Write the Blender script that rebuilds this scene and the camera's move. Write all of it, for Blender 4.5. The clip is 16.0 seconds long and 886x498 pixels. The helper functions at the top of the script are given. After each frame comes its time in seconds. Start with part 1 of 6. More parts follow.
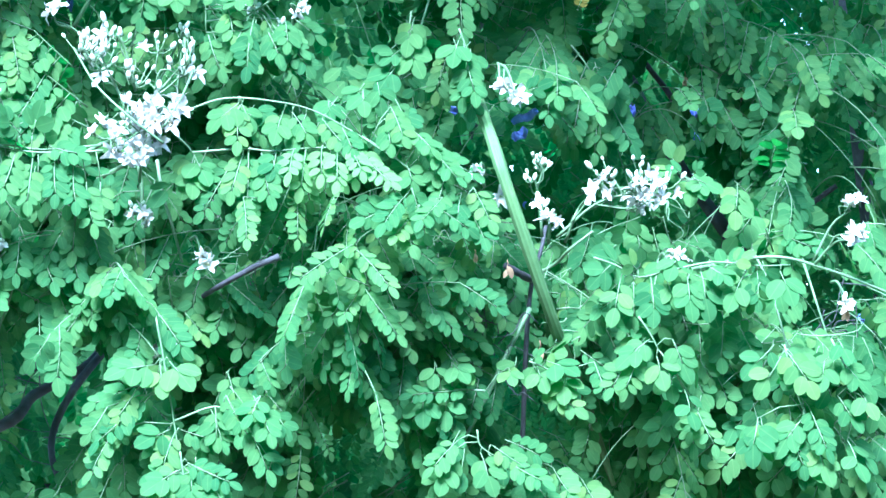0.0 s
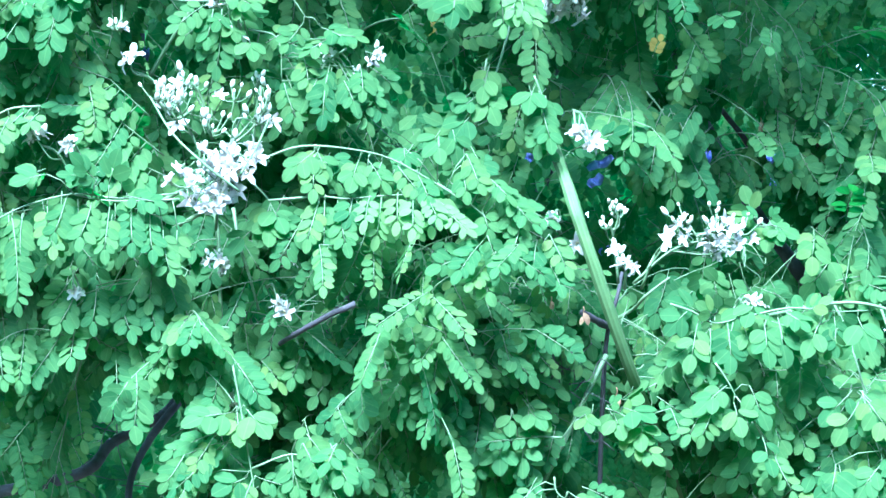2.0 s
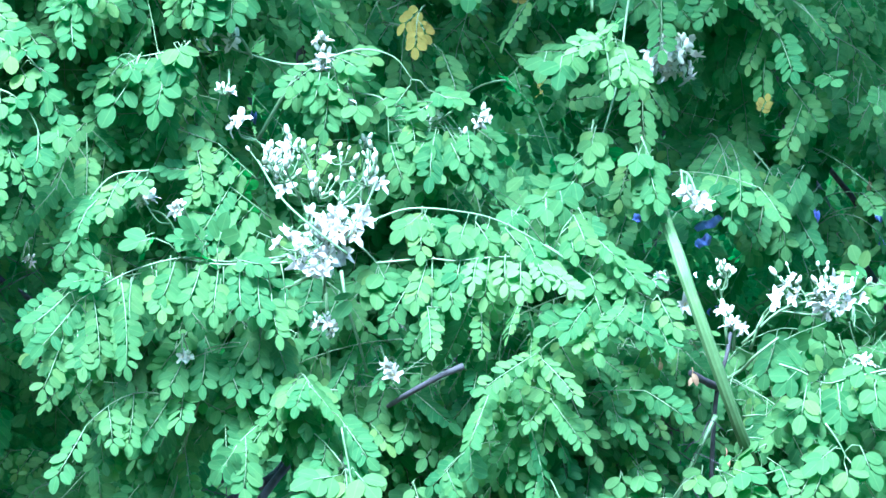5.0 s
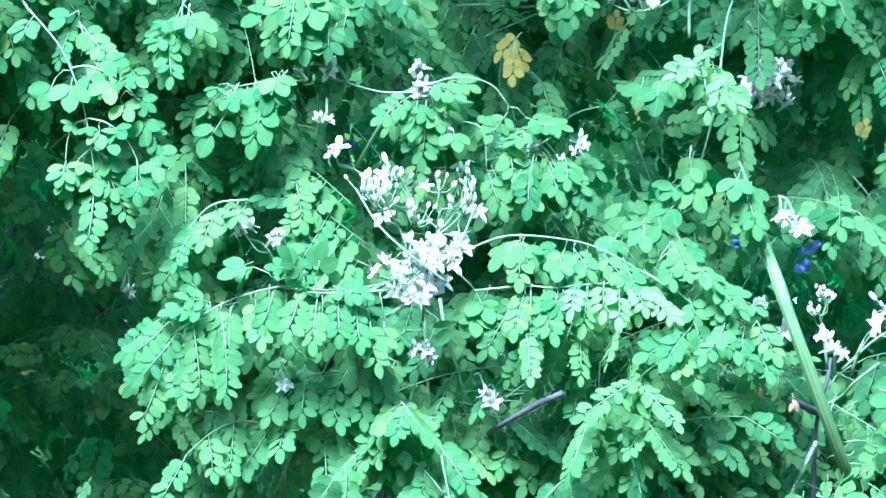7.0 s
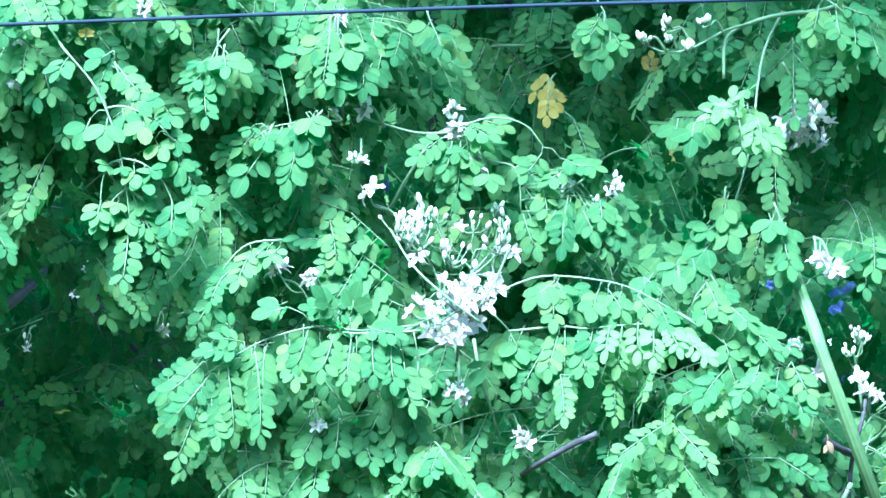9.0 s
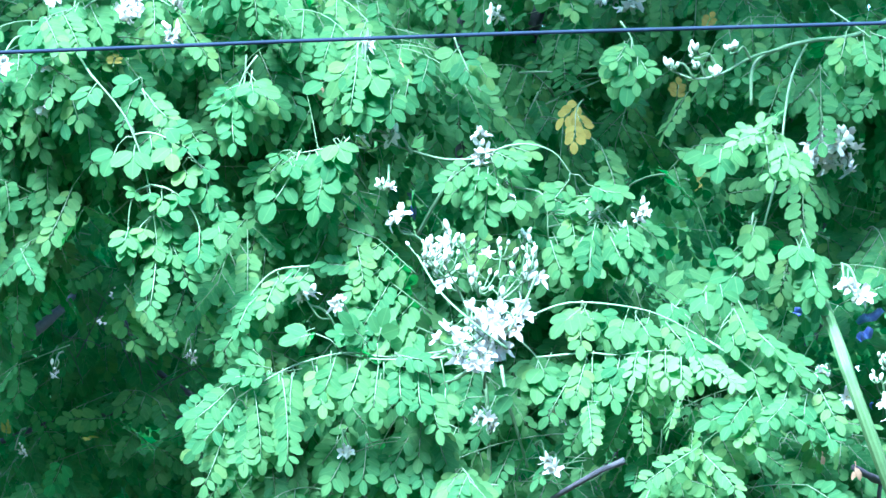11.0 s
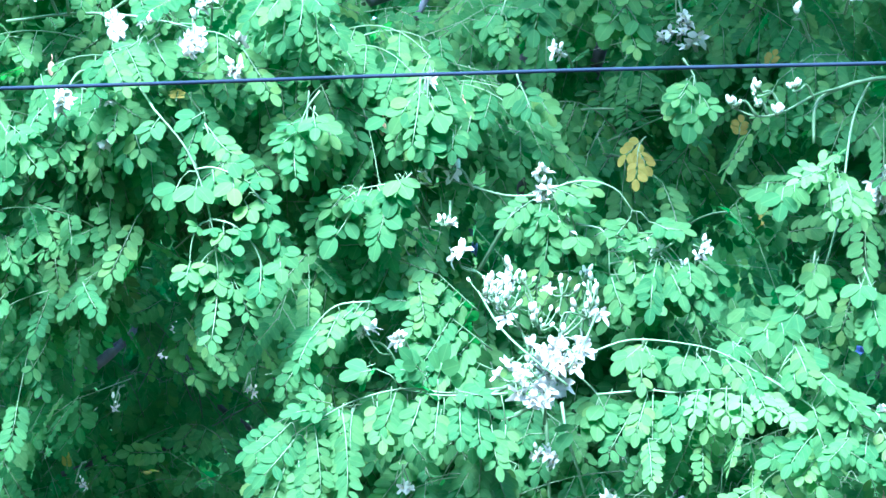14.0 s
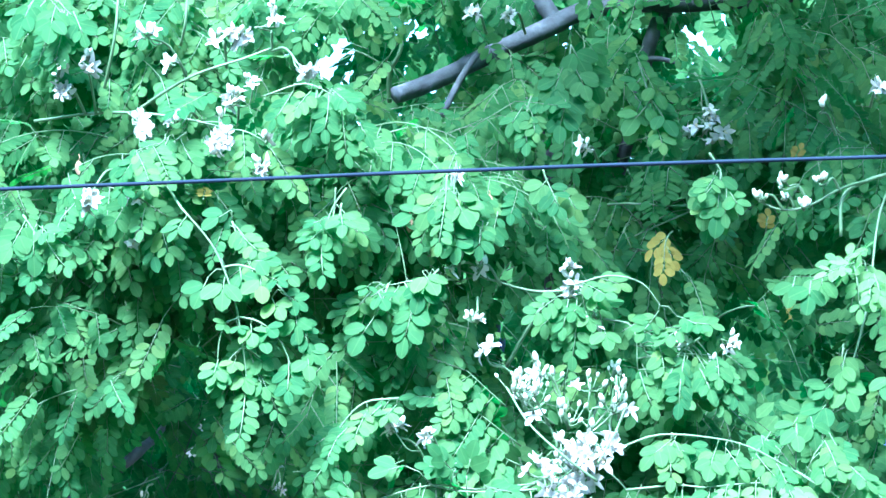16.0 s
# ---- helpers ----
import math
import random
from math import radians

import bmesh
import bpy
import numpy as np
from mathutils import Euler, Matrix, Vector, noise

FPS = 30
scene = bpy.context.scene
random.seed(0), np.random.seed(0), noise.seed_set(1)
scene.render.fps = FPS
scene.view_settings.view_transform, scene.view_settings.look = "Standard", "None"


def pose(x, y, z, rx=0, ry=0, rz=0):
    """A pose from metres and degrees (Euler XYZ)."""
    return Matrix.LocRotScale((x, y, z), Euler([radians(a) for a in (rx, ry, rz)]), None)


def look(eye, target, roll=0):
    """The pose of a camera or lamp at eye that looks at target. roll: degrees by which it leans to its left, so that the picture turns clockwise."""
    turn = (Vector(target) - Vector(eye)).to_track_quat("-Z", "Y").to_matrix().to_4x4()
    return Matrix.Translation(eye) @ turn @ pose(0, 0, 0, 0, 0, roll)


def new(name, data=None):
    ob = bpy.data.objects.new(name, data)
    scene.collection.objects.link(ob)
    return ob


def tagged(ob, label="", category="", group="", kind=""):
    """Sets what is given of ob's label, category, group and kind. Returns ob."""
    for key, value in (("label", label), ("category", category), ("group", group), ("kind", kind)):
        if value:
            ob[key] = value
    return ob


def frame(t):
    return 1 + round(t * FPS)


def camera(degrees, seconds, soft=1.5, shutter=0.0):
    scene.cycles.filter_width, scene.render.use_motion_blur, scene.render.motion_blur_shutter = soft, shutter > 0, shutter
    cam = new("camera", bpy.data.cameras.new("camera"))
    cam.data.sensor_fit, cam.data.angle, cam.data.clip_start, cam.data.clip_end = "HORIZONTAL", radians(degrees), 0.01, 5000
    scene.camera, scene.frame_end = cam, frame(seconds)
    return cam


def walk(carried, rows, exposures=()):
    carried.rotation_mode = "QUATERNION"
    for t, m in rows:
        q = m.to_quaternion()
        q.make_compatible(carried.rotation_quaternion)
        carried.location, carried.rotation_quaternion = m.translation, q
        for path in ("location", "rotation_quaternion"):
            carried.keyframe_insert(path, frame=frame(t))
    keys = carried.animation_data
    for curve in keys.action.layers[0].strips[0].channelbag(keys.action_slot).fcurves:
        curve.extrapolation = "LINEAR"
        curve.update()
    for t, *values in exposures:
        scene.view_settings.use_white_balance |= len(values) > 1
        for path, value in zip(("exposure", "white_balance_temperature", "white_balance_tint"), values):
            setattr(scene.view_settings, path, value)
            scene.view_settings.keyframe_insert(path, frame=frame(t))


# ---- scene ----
# A moringa tree in flower over a lane, seen from about three metres with a long lens.


def aim(t, yaw, pitch, roll):
    return (t, pose(0, 0, 1.6, 90 + pitch, 0, yaw) @ pose(0, 0, 0, 0, 0, roll))


cam = camera(16, 16.0, soft=1.55)
PATH = [
    aim(0, -3.356, 3.762, 0.300),
    aim(0.5, -3.055, 3.805, 0.145),
    aim(1, -2.689, 3.989, 0.175),
    aim(1.5, -2.485, 4.211, 0.125),
    aim(2, -1.967, 4.611, 0.178),
    aim(2.5, -1.453, 4.779, 0.184),
    aim(3, -1.221, 4.964, 0.384),
    aim(3.5, -1.089, 5.141, 0.425),
    aim(4, -0.888, 5.426, 0.182),
    aim(4.5, -0.543, 5.599, 0.076),
    aim(5, 0.000, 5.730, -0.000),
    aim(5.2, 0.293, 5.824, -0.057),
    aim(7.5, 2.055, 6.372, -0.133),
    aim(8, 2.289, 6.584, -0.038),
    aim(8.5, 2.330, 6.774, 0.062),
    aim(9, 2.421, 6.968, -0.008),
    aim(9.2, 2.425, 7.065, 0.169),
    aim(11.3, 3.044, 7.452, -0.013),
    aim(11.5, 3.137, 7.403, -0.048),
    aim(12, 3.345, 7.250, 0.034),
    aim(12.5, 3.519, 7.247, 0.236),
    aim(13, 3.687, 7.258, 0.245),
    aim(13.5, 3.855, 7.521, 0.388),
    aim(14, 4.047, 8.097, 0.573),
    aim(14.5, 4.104, 8.719, 0.563),
    aim(15, 4.148, 9.242, 0.340),
    aim(15.5, 4.377, 9.645, 0.350),
    aim(16, 4.563, 9.841, 0.223),
]
walk(cam, PATH, exposures=[(0, 3.54, 4660, 5), (5, 3.6, 4660, 5), (8, 3.69, 4660, 5), (16, 3.72, 4650, 5)])

# ---- light ----
SUN_UP, SUN_TURN = 49, 196
world = bpy.data.worlds.new("sky")
scene.world = world
world.use_nodes = True
sky = world.node_tree.nodes.new("ShaderNodeTexSky")
sky.sky_type = 'NISHITA'
sky.sun_disc = False
sky.sun_elevation = radians(SUN_UP)
sky.sun_rotation = radians(SUN_TURN)
world.node_tree.links.new(sky.outputs[0], world.node_tree.nodes["Background"].inputs[0])
world.node_tree.nodes["Background"].inputs[1].default_value = 0.135
sun = new("sun", bpy.data.lights.new("sun", 'SUN'))
sun.data.energy, sun.data.angle, sun.data.color = 4.0, radians(24), (1.0, 0.95, 0.85)
sa, se = radians(SUN_TURN), radians(SUN_UP)
sun.matrix_basis = look((0, 0, 0), (-math.sin(sa) * math.cos(se), -math.cos(sa) * math.cos(se), -math.sin(se)))
sun.location = (0, -5, 12)

# ---- materials ----


def material(name, build):
    m = bpy.data.materials.new(name)
    m.use_nodes = True
    nt = m.node_tree
    build(nt.nodes, nt.links, nt.nodes["Principled BSDF"], nt.nodes["Material Output"])
    return m


def ramp(nodes, stops):
    r = nodes.new("ShaderNodeValToRGB")
    e = r.color_ramp.elements
    while len(e) < len(stops):
        e.new(0.5)
    for el, (p, c) in zip(e, stops):
        el.position, el.color = p, (*c, 1)
    return r


def noise_node(nodes, links, scale, detail=3, rough=0.55):
    tc = nodes.new("ShaderNodeTexCoord")
    n = nodes.new("ShaderNodeTexNoise")
    n.inputs["Scale"].default_value, n.inputs["Detail"].default_value, n.inputs["Roughness"].default_value = scale, detail, rough
    links.new(tc.outputs["Object"], n.inputs["Vector"])
    return n


def leaf_build(stops, trans):
    def build(nodes, links, b, out):
        geo = nodes.new("ShaderNodeNewGeometry")
        info = nodes.new("ShaderNodeObjectInfo")
        mix = nodes.new("ShaderNodeMath")
        mix.operation = 'MULTIPLY_ADD'
        at = nodes.new("ShaderNodeAttribute")
        at.attribute_name = "blade"
        sep = nodes.new("ShaderNodeSeparateXYZ")
        links.new(at.outputs["Vector"], sep.inputs[0])
        own = nodes.new("ShaderNodeMath")
        own.operation = 'ADD'
        links.new(info.outputs["Random"], own.inputs[0])
        links.new(sep.outputs[2], own.inputs[1])
        turn = nodes.new("ShaderNodeMath")
        turn.operation = 'FRACT'
        links.new(own.outputs[0], turn.inputs[0])
        links.new(turn.outputs[0], mix.inputs[0])
        mix.inputs[1].default_value = 0.68
        half = nodes.new("ShaderNodeMath")
        half.operation = 'MULTIPLY'
        links.new(geo.outputs["Random Per Island"], half.inputs[0])
        half.inputs[1].default_value = 0.32
        links.new(half.outputs[0], mix.inputs[2])
        col = ramp(nodes, stops)
        links.new(mix.outputs[0], col.inputs[0])
        # pale midrib and faint blotches
        vein = nodes.new("ShaderNodeMapRange")
        vein.inputs["From Min"].default_value, vein.inputs["From Max"].default_value = 0.0, 0.1
        vein.inputs["To Min"].default_value, vein.inputs["To Max"].default_value = 0.22, 0.0
        links.new(sep.outputs[1], vein.inputs["Value"])
        pale = nodes.new("ShaderNodeMix")
        pale.data_type = 'RGBA'
        links.new(vein.outputs[0], pale.inputs["Factor"])
        links.new(col.outputs[0], pale.inputs["A"])
        pale.inputs["B"].default_value = (0.16, 0.24, 0.10, 1)
        n = noise_node(nodes, links, 90, 2)
        blot = nodes.new("ShaderNodeMix")
        blot.data_type, blot.blend_type = 'RGBA', 'MULTIPLY'
        blot.inputs["Factor"].default_value = 0.35
        bl = ramp(nodes, [(0.3, (0.6, 0.62, 0.6)), (0.7, (1.0, 1.0, 1.0))])
        links.new(n.outputs["Fac"], bl.inputs[0])
        links.new(pale.outputs["Result"], blot.inputs["A"])
        links.new(bl.outputs[0], blot.inputs["B"])
        links.new(blot.outputs["Result"], b.inputs["Base Color"])
        b.inputs["Roughness"].default_value = 0.7
        b.inputs["Specular IOR Level"].default_value = 0.04
        bump = nodes.new("ShaderNodeBump")
        bump.inputs["Strength"].default_value, bump.inputs["Distance"].default_value = 0.25, 0.001
        links.new(n.outputs["Fac"], bump.inputs["Height"])
        links.new(bump.outputs[0], b.inputs["Normal"])
        tr = nodes.new("ShaderNodeBsdfTranslucent")
        tint = nodes.new("ShaderNodeMix")
        tint.data_type, tint.blend_type = 'RGBA', 'MULTIPLY'
        tint.inputs["Factor"].default_value = 1
        links.new(blot.outputs["Result"], tint.inputs["A"])
        tint.inputs["B"].default_value = (1.05, 2.4, 1.1, 1)
        links.new(tint.outputs["Result"], tr.inputs["Color"])
        ms = nodes.new("ShaderNodeMixShader")
        ms.inputs[0].default_value = trans
        links.new(b.outputs[0], ms.inputs[1])
        links.new(tr.outputs[0], ms.inputs[2])
        links.new(ms.outputs[0], out.inputs["Surface"])
    return build


def plain_build(stops, scale, rough, bump_d=0.0, bump_s=0.4, spec=0.4, trans=0.0):
    def build(nodes, links, b, out):
        n = noise_node(nodes, links, scale, 5, 0.6)
        r = ramp(nodes, stops)
        links.new(n.outputs["Fac"], r.inputs[0])
        links.new(r.outputs[0], b.inputs["Base Color"])
        b.inputs["Roughness"].default_value = rough
        b.inputs["Specular IOR Level"].default_value = spec
        if bump_d:
            bp = nodes.new("ShaderNodeBump")
            bp.inputs["Strength"].default_value, bp.inputs["Distance"].default_value = bump_s, bump_d
            links.new(n.outputs["Fac"], bp.inputs["Height"])
            links.new(bp.outputs[0], b.inputs["Normal"])
        if trans:
            tr = nodes.new("ShaderNodeBsdfTranslucent")
            links.new(r.outputs[0], tr.inputs["Color"])
            ms = nodes.new("ShaderNodeMixShader")
            ms.inputs[0].default_value = trans
            links.new(b.outputs[0], ms.inputs[1])
            links.new(tr.outputs[0], ms.inputs[2])
            links.new(ms.outputs[0], out.inputs["Surface"])
    return build


M_LEAF = material("leaf", leaf_build([(0.05, (0.029, 0.088, 0.036)), (0.45, (0.050, 0.121, 0.047)), (0.8, (0.070, 0.141, 0.053)), (0.97, (0.099, 0.165, 0.054))], 0.47))
M_YOUNG = material("young_leaf", leaf_build([(0.1, (0.080, 0.168, 0.066)), (0.9, (0.122, 0.210, 0.082))], 0.45))
M_YELLOW = material("yellowed_leaf", leaf_build([(0.1, (0.105, 0.088, 0.02)), (0.9, (0.16, 0.14, 0.034))], 0.3))
M_STEM = material("green_stem", plain_build([(0.3, (0.058, 0.115, 0.056)), (0.7, (0.105, 0.17, 0.09))], 60, 0.5, 0.0005))
M_TWIG = material("brown_twig", plain_build([(0.3, (0.013, 0.014, 0.018)), (0.7, (0.040, 0.042, 0.054))], 120, 0.8, 0.001))
M_BARK = material("bark", plain_build([(0.3, (0.022, 0.028, 0.036)), (0.58, (0.048, 0.058, 0.074)), (0.8, (0.105, 0.12, 0.145))], 45, 0.85, 0.004, 0.8))
M_PETAL = material("petal", plain_build([(0.3, (0.36, 0.38, 0.37)), (0.7, (0.50, 0.52, 0.51))], 70, 0.6, 0, 0, 0.3, 0.35))
M_BUD = material("bud", plain_build([(0.35, (0.40, 0.48, 0.38)), (0.65, (0.60, 0.62, 0.58))], 150, 0.6, 0, 0, 0.3, 0.2))
M_STAMEN = material("stamen", plain_build([(0.3, (0.45, 0.42, 0.25)), (0.7, (0.5, 0.48, 0.35))], 200, 0.6))
M_POD = material("pod_skin", plain_build([(0.3, (0.042, 0.088, 0.034)), (0.6, (0.064, 0.120, 0.048)), (0.8, (0.090, 0.145, 0.062))], 35, 0.6, 0.001, spec=0.2))
M_DRY = material("dry_leaf", plain_build([(0.3, (0.16, 0.09, 0.05)), (0.7, (0.34, 0.24, 0.16))], 90, 0.8, 0.001, trans=0.2))
M_CABLE = material("cable_sheath", plain_build([(0.3, (0.001, 0.007, 0.018)), (0.7, (0.003, 0.011, 0.027))], 50, 0.7, spec=0.15))
M_SOIL = material("soil", plain_build([(0.3, (0.04, 0.032, 0.022)), (0.52, (0.085, 0.066, 0.045)), (0.62, (0.04, 0.07, 0.025)), (0.8, (0.03, 0.055, 0.02))], 3, 0.95, 0.02, 0.6))
M_PLASTIC = material("blue_plastic", plain_build([(0.3, (0.12, 0.17, 0.70)), (0.7, (0.22, 0.28, 0.85))], 20, 0.35, 0.003))

# ---- mesh tools ----
RNG = np.random.default_rng(11)


def unit(v):
    v = np.asarray(v, float)
    return v / max(1e-9, np.linalg.norm(v))


def flat(faces):
    return np.array([i for f in faces for i in f], np.int32), np.array([len(f) for f in faces], np.int32)


class Sheet:
    """Collects blades and tubes into one mesh."""

    def __init__(self):
        self.v, self.f, self.c, self.m, self.a, self.n = [], [], [], [], [], 0

    def add(self, verts, faces, mat, blade=None):
        verts = np.asarray(verts, float)
        idx, cnt = faces if isinstance(faces[0], np.ndarray) else flat(faces)
        self.v.append(verts)
        self.f.append(idx + self.n)
        self.c.append(cnt)
        self.m.append(np.full(len(cnt), mat, np.int32))
        self.a.append(np.ones((len(verts), 3)) if blade is None else blade)
        self.n += len(verts)

    def joined(self):
        return np.concatenate(self.v), (np.concatenate(self.f), np.concatenate(self.c)), np.concatenate(self.a)

    def mesh(self, name, mats, smooth=True):
        me = bpy.data.meshes.new(name)
        v, (idx, cnt), a = self.joined()
        me.vertices.add(len(v))
        me.vertices.foreach_set("co", v.astype(np.float32).ravel())
        me.loops.add(len(idx))
        me.loops.foreach_set("vertex_index", idx)
        me.polygons.add(len(cnt))
        me.polygons.foreach_set("loop_start", np.concatenate([[0], np.cumsum(cnt)[:-1]]).astype(np.int32))
        me.polygons.foreach_set("material_index", np.concatenate(self.m))
        me.polygons.foreach_set("use_smooth", np.full(len(cnt), smooth))
        at = me.attributes.new("blade", 'FLOAT_VECTOR', 'POINT')
        at.data.foreach_set("vector", a.astype(np.float32).ravel())
        for m in mats:
            me.materials.append(m)
        me.update(calc_edges=True)
        me.validate()
        return me


ALONG = np.array([0, 0.12, 0.36, 0.64, 0.88, 1.0])
WIDE = np.array([0, 0.56, 0.97, 1.0, 0.62, 0])
BLADE_XY = np.array([(s, 0, 0) for s in ALONG] + [(ALONG[i], WIDE[i], 1) for i in range(1, 5)] + [(ALONG[i], -WIDE[i], 1) for i in range(1, 5)])
BLADE_F = [(0, 6, 1), (1, 6, 7, 2), (2, 7, 8, 3), (3, 8, 9, 4), (4, 9, 5), (0, 1, 10), (1, 2, 11, 10), (2, 3, 12, 11), (3, 4, 13, 12), (4, 5, 13)]
BLADE_F = flat(BLADE_F)
MEDIUM_XY = np.array([(0, 0, 0), (0.5, 0, 0), (1, 0, 0)] + [(x, q * y, 1) for q in (1, -1) for x, y in ((0.18, 0.6), (0.5, 1.0), (0.84, 0.76))])
MEDIUM_F = flat([(0, 3, 4, 1), (1, 4, 5, 2), (0, 1, 7, 6), (1, 2, 8, 7)])
MEDIUM_A = np.stack([MEDIUM_XY[:, 0], np.abs(MEDIUM_XY[:, 1]), 0 * MEDIUM_XY[:, 2]], 1)
COARSE_XY = np.array([(0, 0, 0), (0.3, 0.8, 1), (0.72, 0.95, 1), (1, 0, 0), (0.72, -0.95, 1), (0.3, -0.8, 1)])
COARSE_F = flat([(0, 1, 2, 3), (0, 3, 4, 5)])
COARSE_A = np.stack([COARSE_XY[:, 0], np.abs(COARSE_XY[:, 1]), 0 * COARSE_XY[:, 2]], 1)
BLADE_A = np.stack([BLADE_XY[:, 0], np.abs(BLADE_XY[:, 1]), 0 * BLADE_XY[:, 2]], 1)


def blade(sheet, origin, d, n, length, wide, mat, fold=0.12, curl=0.12, grade=2):
    xy, fc, at = ((COARSE_XY, COARSE_F, COARSE_A), (MEDIUM_XY, MEDIUM_F, MEDIUM_A), (BLADE_XY, BLADE_F, BLADE_A))[grade]
    d = unit(d)
    n = unit(n - d * np.dot(n, d))
    s = np.cross(n, d)
    x, y = xy[:, 0], xy[:, 1] * wide * 0.5
    z = np.abs(y) * fold - curl * x * x
    sheet.add(origin + length * (x[:, None] * d + y[:, None] * s + z[:, None] * n), fc, mat, at)


def smooth_path(points, steps):
    """Catmull-Rom through the points."""
    p = np.asarray(points, float)
    p = np.vstack([2 * p[0] - p[1], p, 2 * p[-1] - p[-2]])
    out = []
    for i in range(1, len(p) - 2):
        for k in range(steps):
            t = k / steps
            a, b, c, d = p[i - 1], p[i], p[i + 1], p[i + 2]
            out.append(0.5 * (2 * b + (c - a) * t + (2 * a - 5 * b + 4 * c - d) * t * t + (3 * b - a - 3 * c + d) * t ** 3))
    out.append(p[-2])
    return np.array(out)


def tube(sheet, path, r0, r1, mat, sides=6, rough=0.0, ribs=0, rib=0.0, bulge=None):
    path = np.asarray(path, float)
    k = len(path)
    tan = np.gradient(path, axis=0)
    ref = np.array((0.13, -1.0, 0.21))
    verts, faces = [], []
    for i in range(k):
        t = unit(tan[i])
        a = unit(np.cross(t, ref))
        b = np.cross(t, a)
        f = i / (k - 1)
        r = (r0 + (r1 - r0) * f) * (bulge(f) if bulge else 1)
        for j in range(sides):
            th = 2 * math.pi * j / sides
            rr = r * (1 + rib * math.cos(ribs * th)) * (1 + rough * RNG.uniform(-1, 1))
            verts.append(path[i] + rr * (math.cos(th) * a + math.sin(th) * b))
    for i in range(k - 1):
        for j in range(sides):
            q = (j + 1) % sides
            faces.append((i * sides + j, i * sides + q, (i + 1) * sides + q, (i + 1) * sides + j))
    faces.append(tuple(range(sides - 1, -1, -1)))
    faces.append(tuple((k - 1) * sides + j for j in range(sides)))
    sheet.add(verts, faces, mat)


def part(name, me, parent, label="", m=None):
    """Links a mesh as a part under a thing; m is its pose in the parent's frame."""
    ob = new(name, me)
    ob.parent = parent
    if m is not None:
        ob.matrix_basis = m
    if label:
        ob["label"] = label
    return ob


def thing(name, at, label, category, group="", kind=""):
    e = new(name)
    e.location = at
    e.empty_display_size = 0.1
    bpy.context.view_layer.update()
    return tagged(e, label, category, group, kind)


# ---- leaves ----


def pinna_blades(rng, pairs, step, leaf, wide):
    """One spray of a compound leaf along +x, its face to +z: blades and the stalk's line."""
    items = []
    length = step * (pairs + 0.4)
    bow = rng.uniform(-0.12, 0.12)
    sag = rng.uniform(0.0, 0.12)

    def at(x):
        return np.array((x, bow * x * x / length, -sag * x * x / length))
    for i in range(pairs):
        x = step * (0.75 + i)
        size = leaf * (0.82 + 0.32 * math.sin(math.pi * (i + 1) / (pairs + 1)))
        for side in (1, -1):
            if rng.random() < 0.06:
                continue
            an = radians(rng.uniform(44, 64))
            d = np.array((math.cos(an), side * math.sin(an), rng.uniform(-0.22, 0.08)))
            n = np.array((rng.uniform(-0.16, 0.16), rng.uniform(-0.2, 0.2), 1.0))
            items.append((at(x) + d * leaf * 0.10, d, n, size * rng.uniform(0.84, 1.12), wide * rng.uniform(0.9, 1.1)))
    d = np.array((1, rng.uniform(-0.15, 0.15), rng.uniform(-0.3, 0.0)))
    items.append((at(length), d, np.array((0, rng.uniform(-0.3, 0.3), 1.0)), leaf * rng.uniform(1.0, 1.25), wide))
    line = [at(x) for x in np.linspace(0, length, 5)]
    return items, line


# kinds of spray: pairs, step, leaflet length, width over length
KINDS = {"fine": (8, 0.0080, 0.0128, 0.56), "mid": (6, 0.0089, 0.0156, 0.61), "broad": (4, 0.0102, 0.0176, 0.67), "long": (9, 0.0084, 0.0152, 0.58), "young": (7, 0.0086, 0.0150, 0.56)}
SPRAYS = {}
for kind_name, (k_pairs, k_step, k_leaf, k_wide) in KINDS.items():
    for k_var in range(6):
        SPRAYS[kind_name, k_var] = pinna_blades(RNG, max(1, k_pairs + (k_var % 3) - 1), k_step, k_leaf, k_wide)


def spray_mesh(kind_name, var, yellow=False):
    items, line = SPRAYS[kind_name, var]
    s = Sheet()
    for o, d, n, ln, w in items:
        blade(s, o, d, n, ln, w, 0)
    tube(s, line, 0.0006, 0.0004, 1, 4)
    return s.mesh("pinna", [M_YELLOW if yellow else M_YOUNG if kind_name == "young" else M_LEAF, M_STEM])


SPRAY_MESH = {key: spray_mesh(*key) for key in SPRAYS}
# leaflet length, step and width over length of the sprays that are made to a length
LEAFLETS = {"fine": (0.0112, 0.0070, 0.56), "mid": (0.0140, 0.0082, 0.60), "broad": (0.0178, 0.0102, 0.68), "long": (0.0134, 0.0078, 0.56), "young": (0.0124, 0.0078, 0.54)}
FITTED = {}


def fitted_spray(kind_name, length):
    """A spray with as many pairs of leaflets of their true size as the length holds, and its own length."""
    ln, step, wide = LEAFLETS[kind_name]
    pairs = max(1, round((length - ln) / step - 0.4))
    key = (kind_name, pairs, int(RNG.integers(4)))
    if key not in FITTED:
        SPRAYS[key] = pinna_blades(RNG, pairs, step, ln, wide)
        s = Sheet()
        for o, d, n, bl, w in SPRAYS[key][0]:
            blade(s, o, d, n, bl, w, 0)
        tube(s, SPRAYS.pop(key)[1], 0.0006, 0.0004, 1, 4)
        FITTED[key] = s.mesh("pinna", [M_YOUNG if kind_name == "young" else M_LEAF, M_STEM])
    return FITTED[key], step * (pairs + 0.4) + ln


